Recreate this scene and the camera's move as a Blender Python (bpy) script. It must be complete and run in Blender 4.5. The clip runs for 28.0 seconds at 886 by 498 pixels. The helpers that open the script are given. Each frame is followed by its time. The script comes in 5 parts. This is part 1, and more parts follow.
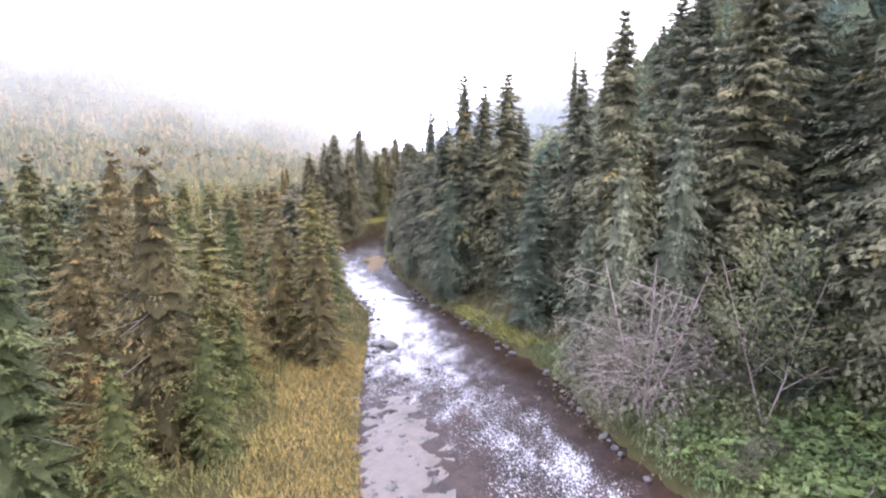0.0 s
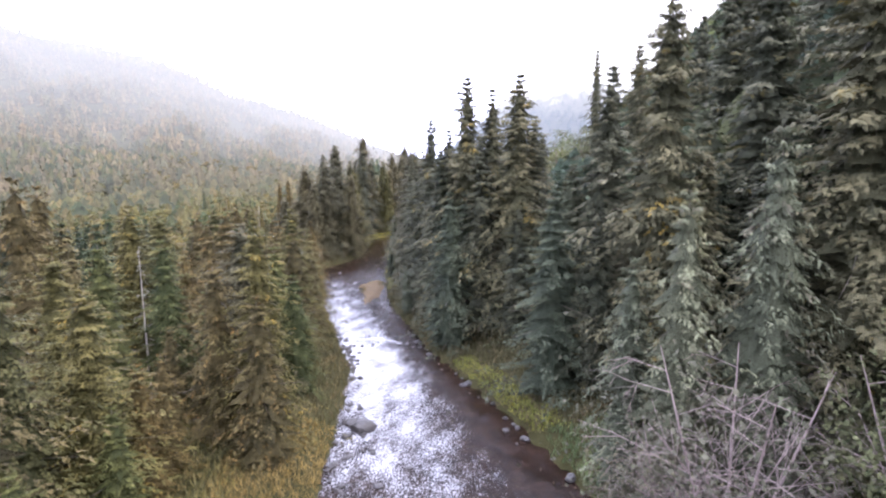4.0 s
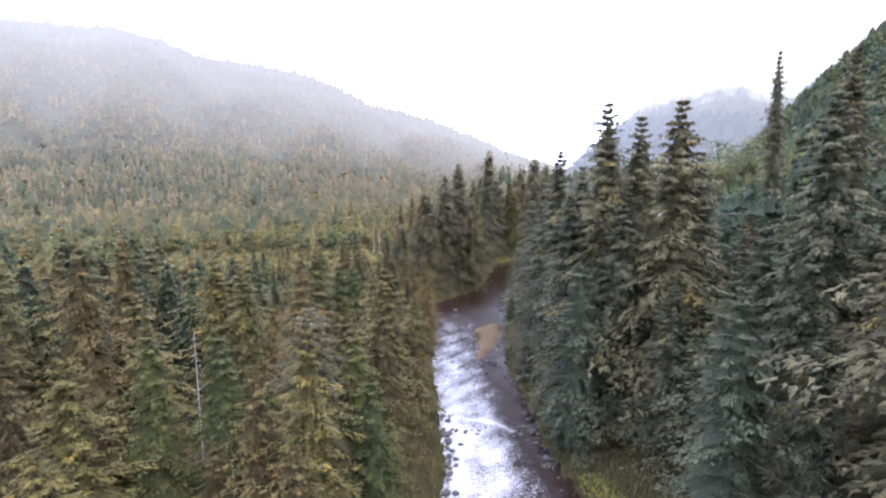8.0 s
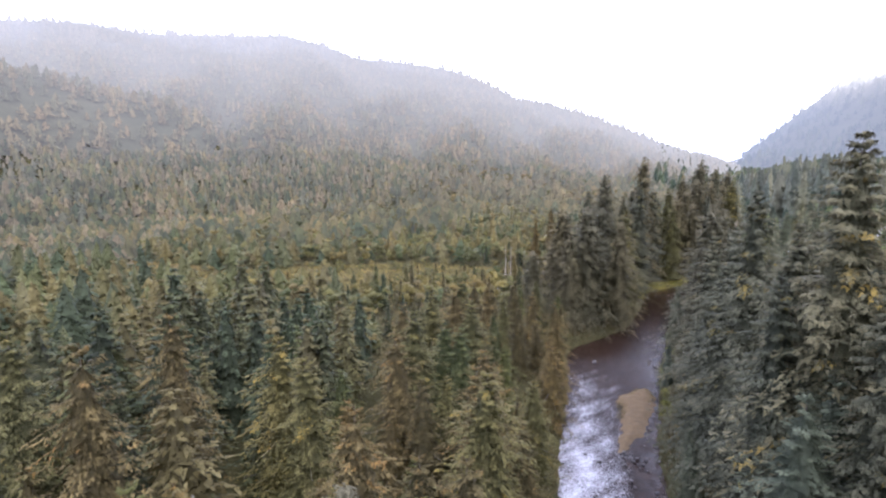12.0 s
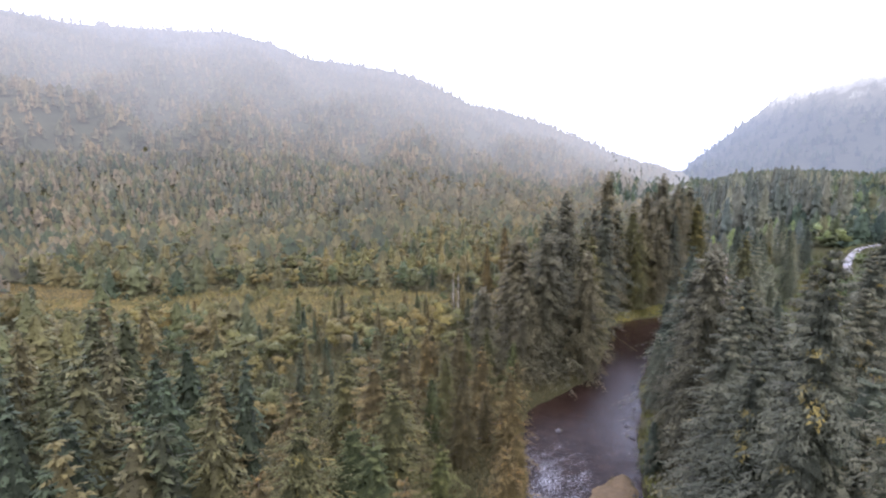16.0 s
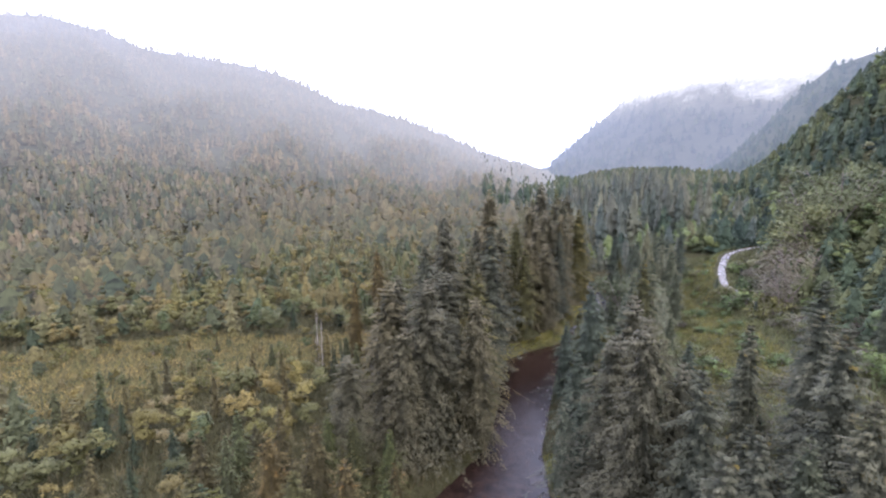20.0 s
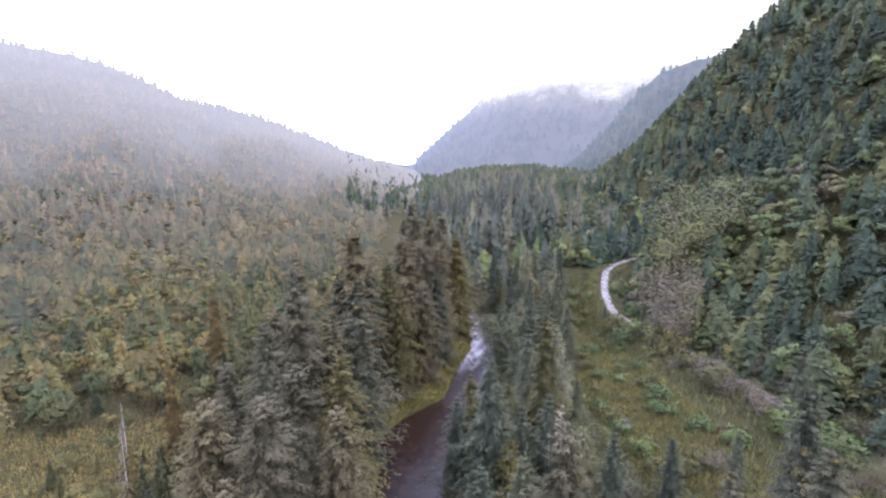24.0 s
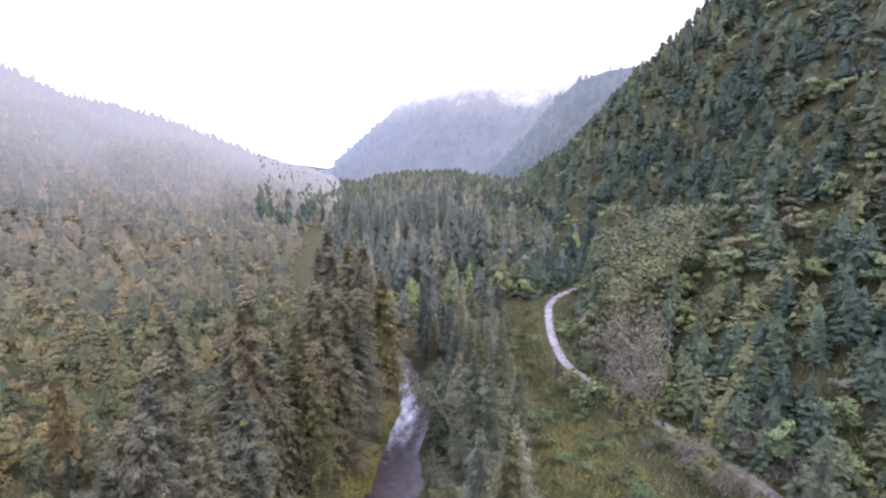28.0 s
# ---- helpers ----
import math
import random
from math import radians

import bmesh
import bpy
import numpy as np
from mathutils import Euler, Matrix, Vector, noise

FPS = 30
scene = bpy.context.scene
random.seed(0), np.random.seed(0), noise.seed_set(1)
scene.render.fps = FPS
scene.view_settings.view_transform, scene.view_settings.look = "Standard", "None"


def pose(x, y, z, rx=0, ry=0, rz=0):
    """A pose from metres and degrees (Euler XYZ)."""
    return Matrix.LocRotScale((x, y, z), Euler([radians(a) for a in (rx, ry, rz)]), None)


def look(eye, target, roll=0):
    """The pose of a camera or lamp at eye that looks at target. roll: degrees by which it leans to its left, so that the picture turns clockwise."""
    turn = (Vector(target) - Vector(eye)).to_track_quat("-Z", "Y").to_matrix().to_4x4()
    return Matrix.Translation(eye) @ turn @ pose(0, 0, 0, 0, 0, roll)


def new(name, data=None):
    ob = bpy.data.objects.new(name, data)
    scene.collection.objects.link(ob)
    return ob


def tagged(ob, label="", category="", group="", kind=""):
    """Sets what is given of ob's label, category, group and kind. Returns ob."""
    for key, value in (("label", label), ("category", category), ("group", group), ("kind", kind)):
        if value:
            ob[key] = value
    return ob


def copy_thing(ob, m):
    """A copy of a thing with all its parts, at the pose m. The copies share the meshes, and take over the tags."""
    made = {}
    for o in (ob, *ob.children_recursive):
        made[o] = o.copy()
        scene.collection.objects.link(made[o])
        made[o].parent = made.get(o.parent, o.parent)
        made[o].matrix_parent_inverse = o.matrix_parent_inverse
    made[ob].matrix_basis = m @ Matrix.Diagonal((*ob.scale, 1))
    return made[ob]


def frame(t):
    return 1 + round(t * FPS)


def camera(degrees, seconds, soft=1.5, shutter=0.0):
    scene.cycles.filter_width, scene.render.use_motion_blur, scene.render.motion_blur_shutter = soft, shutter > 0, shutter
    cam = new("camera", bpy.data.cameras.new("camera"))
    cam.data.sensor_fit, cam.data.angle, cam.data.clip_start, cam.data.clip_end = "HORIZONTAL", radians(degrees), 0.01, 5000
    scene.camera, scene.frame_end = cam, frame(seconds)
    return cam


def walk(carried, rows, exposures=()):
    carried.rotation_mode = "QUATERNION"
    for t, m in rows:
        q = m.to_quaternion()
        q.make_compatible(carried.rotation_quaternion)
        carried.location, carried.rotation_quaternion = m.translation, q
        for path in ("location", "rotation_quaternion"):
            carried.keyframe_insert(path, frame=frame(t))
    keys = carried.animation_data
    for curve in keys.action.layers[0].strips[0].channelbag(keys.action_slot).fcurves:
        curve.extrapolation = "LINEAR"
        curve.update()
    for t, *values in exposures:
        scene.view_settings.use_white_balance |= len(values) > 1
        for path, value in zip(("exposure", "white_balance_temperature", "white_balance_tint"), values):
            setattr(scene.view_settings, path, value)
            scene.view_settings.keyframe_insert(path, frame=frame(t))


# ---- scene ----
cam = camera(78.6, 28.0, soft=2.2)
PATH = [
    (0, (-2.862, -0.466, 33.549), (-2.95, 1.504, 33.218), 0.5),
    (0.5, (-2.416, 2.448, 33.671), (-2.503, 4.42, 33.345), 0.3),
    (1, (-2.053, 5.282, 33.777), (-2.178, 7.251, 33.453), 0.3),
    (1.5, (-1.629, 7.977, 33.848), (-1.766, 9.947, 33.529), 0.3),
    (2, (-1.355, 10.52, 33.83), (-1.491, 12.49, 33.51), 0.2),
    (2.5, (-0.961, 13.153, 34.005), (-1.095, 15.123, 33.685), 0.2),
    (4.5, (-0.458, 23.426, 36.737), (-0.635, 25.394, 36.43), -0.4),
    (5, (-0.39, 26.2, 37.436), (-1.016, 28.077, 37.144), -0.3),
    (5.5, (-0.234, 28.584, 38.223), (-0.576, 30.533, 37.933), -0.5),
    (6, (-0.285, 31.011, 39.026), (-0.577, 32.968, 38.736), -0.5),
    (6.5, (-0.538, 33.542, 39.976), (-1.133, 35.43, 39.691), -0.4),
    (7, (-0.78, 36.096, 41.037), (-1.386, 37.98, 40.748), -0.5),
    (7.5, (-1.097, 38.751, 42.038), (-1.714, 40.63, 41.742), -0.4),
    (8, (-1.589, 41.37, 43.037), (-2.21, 43.248, 42.736), -0.3),
    (8.5, (-1.937, 44.275, 44.053), (-2.559, 46.151, 43.747), -0.5),
    (9, (-2.411, 47.239, 45.049), (-3.027, 49.116, 44.737), -0.5),
    (9.5, (-3.025, 50.413, 45.933), (-3.736, 52.256, 45.62), -0.4),
    (10, (-3.822, 53.813, 46.596), (-4.969, 55.423, 46.296), -0.6),
    (10.5, (-4.706, 57.17, 47.445), (-5.873, 58.766, 47.144), -0.7),
    (11, (-5.793, 60.233, 48.551), (-6.955, 61.831, 48.242), -0.8),
    (11.5, (-7.095, 63.214, 49.501), (-8.241, 64.822, 49.183), -0.7),
    (12, (-8.389, 66.194, 50.351), (-9.479, 67.839, 50.024), -0.7),
    (12.5, (-9.988, 69.275, 51.142), (-11.006, 70.964, 50.809), -0.6),
    (14.5, (-15.013, 82.958, 51.087), (-15.99, 84.675, 50.777), 0.4),
    (15, (-16.545, 86.466, 51.898), (-17.512, 88.189, 51.586), 0.3),
    (15.5, (-18.478, 90.384, 52.126), (-19.434, 92.113, 51.817), 0.2),
    (16, (-20.113, 94.126, 52.675), (-21.059, 95.86, 52.364), 0.3),
    (16.5, (-21.636, 97.664, 53.381), (-22.569, 99.406, 53.068), 0.3),
    (17, (-22.971, 101.229, 54.098), (-23.895, 102.974, 53.784), 0.1),
    (17.5, (-24.091, 104.387, 54.717), (-24.864, 106.205, 54.407), -0.2),
    (18, (-25.295, 107.687, 55.491), (-25.869, 109.577, 55.177), -0.3),
    (18.5, (-26.347, 110.593, 56.212), (-26.908, 112.487, 55.898), -0.3),
    (19, (-27.389, 114.879, 56.984), (-27.938, 116.776, 56.67), -0.4),
    (19.5, (-28.295, 118.885, 57.628), (-28.838, 120.784, 57.313), -0.4),
    (20, (-29.325, 122.861, 58.431), (-29.858, 124.763, 58.114), -0.5),
    (20.5, (-30.422, 126.713, 59.184), (-30.77, 128.655, 58.861), -0.6),
    (21, (-31.415, 130.454, 59.944), (-31.543, 132.423, 59.617), -0.6),
    (21.5, (-31.673, 134.383, 61.029), (-31.795, 136.351, 60.695), -0.6),
    (23.5, (-33.437, 150.34, 65.223), (-33.516, 152.31, 64.885), -1.1),
    (24, (-33.925, 154.606, 66.034), (-33.985, 156.576, 65.695), -1.2),
    (24.5, (-34.151, 158.622, 66.983), (-34.2, 160.592, 66.642), -1.2),
    (25, (-34.438, 162.596, 67.914), (-34.476, 164.566, 67.573), -1.0),
    (25.5, (-34.461, 166.474, 68.77), (-34.496, 168.444, 68.43), -0.8),
    (26, (-34.751, 170.881, 69.668), (-34.963, 172.841, 69.331), -0.7),
    (26.5, (-34.668, 175.26, 70.566), (-34.981, 177.206, 70.231), -0.8),
    (27, (-34.735, 179.341, 71.418), (-35.046, 181.289, 71.087), -0.8),
    (27.5, (-34.996, 182.712, 72.149), (-35.297, 184.661, 71.819), -0.8),
    (28, (-35.027, 185.328, 72.803), (-34.796, 187.286, 72.466), -0.6),
]
EXPOSURES = [(0.0, 1.22, 6050, 17), (1.0, 1.1, 6050, 17), (2.5, 0.94, 6050, 17), (5.0, 0.7, 5950, 16), (8.0, 0.54, 5900, 16), (12.0, 0.36, 5900, 17), (20.0, 0.26, 5800, 18), (28.0, 0.36, 5700, 25)]
walk(cam, [(t, look(eye, target, roll)) for t, eye, target, roll in PATH], EXPOSURES)


# ---- world and light: bright overcast ----
world = bpy.data.worlds.new("overcast_sky")
scene.world = world
world.use_nodes = True
wt = world.node_tree
wt.nodes.clear()
sky = wt.nodes.new("ShaderNodeTexSky")
sky.sky_type = "NISHITA"
sky.sun_disc = False
sky.sun_elevation, sky.sun_rotation = radians(50), radians(120)
sky.air_density, sky.dust_density = 1.0, 4.0
bg_sky = wt.nodes.new("ShaderNodeBackground")
bg_sky.inputs["Strength"].default_value = 0.05
wt.links.new(sky.outputs["Color"], bg_sky.inputs["Color"])
bg_cloud = wt.nodes.new("ShaderNodeBackground")
bg_cloud.inputs["Color"].default_value = (0.93, 0.95, 1.17, 1)
bg_cloud.inputs["Strength"].default_value = 2.9
add = wt.nodes.new("ShaderNodeAddShader")
wt.links.new(bg_sky.outputs[0], add.inputs[0])
wt.links.new(bg_cloud.outputs[0], add.inputs[1])
wout = wt.nodes.new("ShaderNodeOutputWorld")
wt.links.new(add.outputs[0], wout.inputs["Surface"])

sun = new("sun", bpy.data.lights.new("sun", "SUN"))
sun.data.energy, sun.data.angle, sun.data.color = 1.8, radians(28), (1.0, 0.95, 0.89)
sun.matrix_world = look((0, 0, 0), (-0.6, 0.35, -0.85))


# ---- materials ----
def material(name):
    m = bpy.data.materials.new(name)
    m.use_nodes = True
    nt = m.node_tree
    return m, nt, nt.nodes["Principled BSDF"], nt.nodes["Material Output"]


def node(nt, kind, **values):
    n = nt.nodes.new(kind)
    for k, v in values.items():
        n.inputs[k.replace("_", " ")].default_value = v
    return n


def ramp(nt, fac, stops):
    r = nt.nodes.new("ShaderNodeValToRGB")
    while len(r.color_ramp.elements) < len(stops):
        r.color_ramp.elements.new(0.5)
    for e, (p, c) in zip(r.color_ramp.elements, stops):
        e.position, e.color = p, (*c, 1)
    nt.links.new(fac, r.inputs["Fac"])
    return r.outputs["Color"]


def coords(nt, kind="Object"):
    return nt.nodes.new("ShaderNodeTexCoord").outputs[kind]


def position(nt):
    return nt.nodes.new("ShaderNodeNewGeometry").outputs["Position"]


def noise_tex(nt, vec, scale, detail=4.0, rough=0.6):
    n = node(nt, "ShaderNodeTexNoise", Scale=scale, Detail=detail, Roughness=rough)
    nt.links.new(vec, n.inputs["Vector"])
    return n.outputs["Fac"]


def bump(nt, bsdf, height, strength, distance):
    b = node(nt, "ShaderNodeBump", Strength=strength, Distance=distance)
    nt.links.new(height, b.inputs["Height"])
    nt.links.new(b.outputs["Normal"], bsdf.inputs["Normal"])


def mix_colour(nt, fac, a, b, kind="MIX"):
    m = nt.nodes.new("ShaderNodeMix")
    m.data_type, m.blend_type = "RGBA", kind
    for sock, v in ((m.inputs[0], fac), (m.inputs[6], a), (m.inputs[7], b)):
        if isinstance(v, (int, float)):
            sock.default_value = v
        elif isinstance(v, tuple):
            sock.default_value = (*v, 1)
        else:
            nt.links.new(v, sock)
    return m.outputs[2]


def foliage_material(name, sheen=0.3, gap=0.0, scale=1.7):
    """Needles or leaves: the mesh's own leaf colour, varied tree by tree and clump by clump, partly translucent."""
    m, nt, bsdf, out = material(name)
    at = nt.nodes.new("ShaderNodeAttribute")
    at.attribute_name = "leaf"
    pos = position(nt)
    fine = noise_tex(nt, pos, 0.8, 3)
    shade = ramp(nt, fine, [(0.25, (0.78, 0.8, 0.78)), (0.75, (1.22, 1.2, 1.15))])
    col = mix_colour(nt, 1.0, at.outputs["Color"], shade, "MULTIPLY")
    info = nt.nodes.new("ShaderNodeObjectInfo")
    each = ramp(nt, info.outputs["Random"], [(0.0, (0.7, 0.75, 0.76)), (0.5, (0.96, 0.97, 0.95)), (1.0, (1.2, 1.12, 0.95))])
    col = mix_colour(nt, 1.0, col, each, "MULTIPLY")
    nt.links.new(col, bsdf.inputs["Base Color"])
    bsdf.inputs["Roughness"].default_value = 0.65
    bsdf.inputs["Specular IOR Level"].default_value = sheen
    tr = nt.nodes.new("ShaderNodeBsdfTranslucent")
    nt.links.new(col, tr.inputs["Color"])
    mx = nt.nodes.new("ShaderNodeMixShader")
    mx.inputs[0].default_value = 0.22
    nt.links.new(bsdf.outputs[0], mx.inputs[1])
    nt.links.new(tr.outputs[0], mx.inputs[2])
    if gap:
        # ragged gaps between the sprays of needles or leaves
        mp = node(nt, "ShaderNodeMapping", Scale=(1, 1, 1.5))
        nt.links.new(pos, mp.inputs["Vector"])
        holes = nt.nodes.new("ShaderNodeMapRange")
        holes.inputs["From Min"].default_value, holes.inputs["From Max"].default_value = gap - 0.02, gap + 0.02
        nt.links.new(noise_tex(nt, mp.outputs[0], scale, 4, 0.75), holes.inputs["Value"])
        clear = nt.nodes.new("ShaderNodeBsdfTransparent")
        cut = nt.nodes.new("ShaderNodeMixShader")
        nt.links.new(holes.outputs[0], cut.inputs[0])
        nt.links.new(clear.outputs[0], cut.inputs[1])
        nt.links.new(mx.outputs[0], cut.inputs[2])
        mx = cut
    nt.links.new(mx.outputs[0], out.inputs["Surface"])
    return m


NEEDLES = foliage_material("conifer_needles", 0.12, 0.455, 7.0)
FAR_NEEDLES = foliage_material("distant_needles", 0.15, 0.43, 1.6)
FAR_LEAVES = foliage_material("distant_leaves", 0.2, 0.46, 2.2)
LEAVES = foliage_material("broad_leaves", 0.25, 0.46, 5.0)
GRASS = foliage_material("sedge_grass", 0.3)


def bark_material(name, low, high):
    m, nt, bsdf, out = material(name)
    co = coords(nt)
    mp = node(nt, "ShaderNodeMapping", Scale=(6, 6, 0.9))
    nt.links.new(co, mp.inputs["Vector"])
    n = noise_tex(nt, mp.outputs[0], 1.5, 6, 0.7)
    nt.links.new(ramp(nt, n, [(0.3, low), (0.7, high)]), bsdf.inputs["Base Color"])
    bsdf.inputs["Roughness"].default_value = 0.9
    bump(nt, bsdf, n, 0.6, 0.05)
    return m


BARK = bark_material("spruce_bark", (0.07, 0.055, 0.045), (0.2, 0.17, 0.14))
PALE_BARK = bark_material("weathered_wood", (0.22, 0.19, 0.17), (0.5, 0.45, 0.4))
ALDER_BARK = bark_material("alder_bark", (0.12, 0.092, 0.084), (0.34, 0.265, 0.24))


def ground_material():
    m, nt, bsdf, out = material("forest_floor")
    pos = position(nt)
    big = noise_tex(nt, pos, 0.035, 5, 0.6)
    mid = noise_tex(nt, pos, 0.35, 6, 0.65)
    fine = noise_tex(nt, pos, 3.0, 6, 0.7)
    soil = ramp(nt, mid, [(0.25, (0.022, 0.018, 0.01)), (0.5, (0.04, 0.034, 0.016)), (0.75, (0.06, 0.052, 0.02))])
    moss = ramp(nt, fine, [(0.3, (0.035, 0.036, 0.012)), (0.7, (0.07, 0.066, 0.022))])
    nt.links.new(mix_colour(nt, big, soil, moss), bsdf.inputs["Base Color"])
    bsdf.inputs["Roughness"].default_value = 0.95
    bsdf.inputs["Specular IOR Level"].default_value = 0.1
    bump(nt, bsdf, fine, 0.9, 0.4)
    return m


GROUND = ground_material()


def stone_material(name, low, high, rough):
    m, nt, bsdf, out = material(name)
    pos = position(nt)
    a = noise_tex(nt, pos, 0.9, 6, 0.65)
    b = noise_tex(nt, pos, 7.0, 5, 0.7)
    col = ramp(nt, a, [(0.3, low), (0.7, high)])
    col = mix_colour(nt, 0.5, col, ramp(nt, b, [(0.3, low), (0.7, high)]))
    nt.links.new(col, bsdf.inputs["Base Color"])
    bsdf.inputs["Roughness"].default_value = rough
    bump(nt, bsdf, b, 0.7, 0.08)
    return m


WET_ROCK = stone_material("wet_river_rock", (0.02, 0.018, 0.017), (0.085, 0.075, 0.07), 0.45)
SHINGLE = stone_material("wet_shingle", (0.025, 0.02, 0.016), (0.1, 0.075, 0.055), 0.4)
GRAVEL = stone_material("tan_gravel", (0.055, 0.036, 0.016), (0.16, 0.105, 0.045), 0.9)
ROADBED = stone_material("wet_road_gravel", (0.06, 0.05, 0.038), (0.17, 0.145, 0.115), 0.32)
wet = noise_tex(ROADBED.node_tree, position(ROADBED.node_tree), 0.28, 4, 0.6)
ROADBED.node_tree.links.new(ramp(ROADBED.node_tree, wet, [(0.42, (0.1, 0.1, 0.1)), (0.6, (0.75, 0.75, 0.75))]), ROADBED.node_tree.nodes["Principled BSDF"].inputs["Roughness"])


def water_material():
    """Peat-brown water: fine ripples that catch the sky, broken white water, and sky glare painted with the same white.
    """
    m, nt, bsdf, out = material("river_water")
    pos = position(nt)
    bed = noise_tex(nt, pos, 0.45, 6, 0.7)
    base = ramp(nt, bed, [(0.3, (0.008, 0.005, 0.004)), (0.75, (0.036, 0.02, 0.013))])
    at = nt.nodes.new("ShaderNodeAttribute")
    at.attribute_name = "foam_glare"
    turn = node(nt, "ShaderNodeMapping", Scale=(1.0, 0.45, 1.0))
    turn.inputs["Rotation"].default_value = (0, 0, radians(-16))
    nt.links.new(pos, turn.inputs["Vector"])
    fine = noise_tex(nt, turn.outputs[0], 7.0, 6, 0.7)
    broad = noise_tex(nt, turn.outputs[0], 0.8, 4, 0.6)
    s = nt.nodes.new("ShaderNodeMath")
    s.operation = "MULTIPLY_ADD"
    nt.links.new(broad, s.inputs[0])
    s.inputs[1].default_value = 0.2
    nt.links.new(fine, s.inputs[2])
    t = nt.nodes.new("ShaderNodeMath")
    t.operation = "ADD"
    nt.links.new(s.outputs[0], t.inputs[0])
    nt.links.new(at.outputs["Fac"], t.inputs[1])
    mask = nt.nodes.new("ShaderNodeMapRange")
    mask.inputs["From Min"].default_value, mask.inputs["From Max"].default_value = 0.96, 1.26
    nt.links.new(t.outputs[0], mask.inputs["Value"])
    # this white serves the rapids and the painted sky glare alike
    col = mix_colour(nt, mask.outputs[0], base, (0.72, 0.72, 0.76))
    nt.links.new(col, bsdf.inputs["Base Color"])
    rr = nt.nodes.new("ShaderNodeMapRange")
    rr.inputs["To Min"].default_value, rr.inputs["To Max"].default_value = 0.08, 0.7
    nt.links.new(mask.outputs[0], rr.inputs["Value"])
    nt.links.new(rr.outputs[0], bsdf.inputs["Roughness"])
    bsdf.inputs["IOR"].default_value = 1.33
    ripple = nt.nodes.new("ShaderNodeMath")
    ripple.operation = "MULTIPLY_ADD"
    nt.links.new(noise_tex(nt, turn.outputs[0], 4.2, 5, 0.7), ripple.inputs[0])
    ripple.inputs[1].default_value = 1.0
    nt.links.new(noise_tex(nt, turn.outputs[0], 1.7, 3, 0.5), ripple.inputs[2])
    b = node(nt, "ShaderNodeBump", Strength=0.8, Distance=0.22)
    lively = nt.nodes.new("ShaderNodeMapRange")
    lively.inputs["From Max"].default_value = 0.3
    lively.inputs["To Min"].default_value, lively.inputs["To Max"].default_value = 0.22, 1.0
    nt.links.new(at.outputs["Fac"], lively.inputs["Value"])
    nt.links.new(lively.outputs[0], b.inputs["Strength"])
    nt.links.new(ripple.outputs[0], b.inputs["Height"])
    nt.links.new(b.outputs["Normal"], bsdf.inputs["Normal"])
    return m


WATER = water_material()


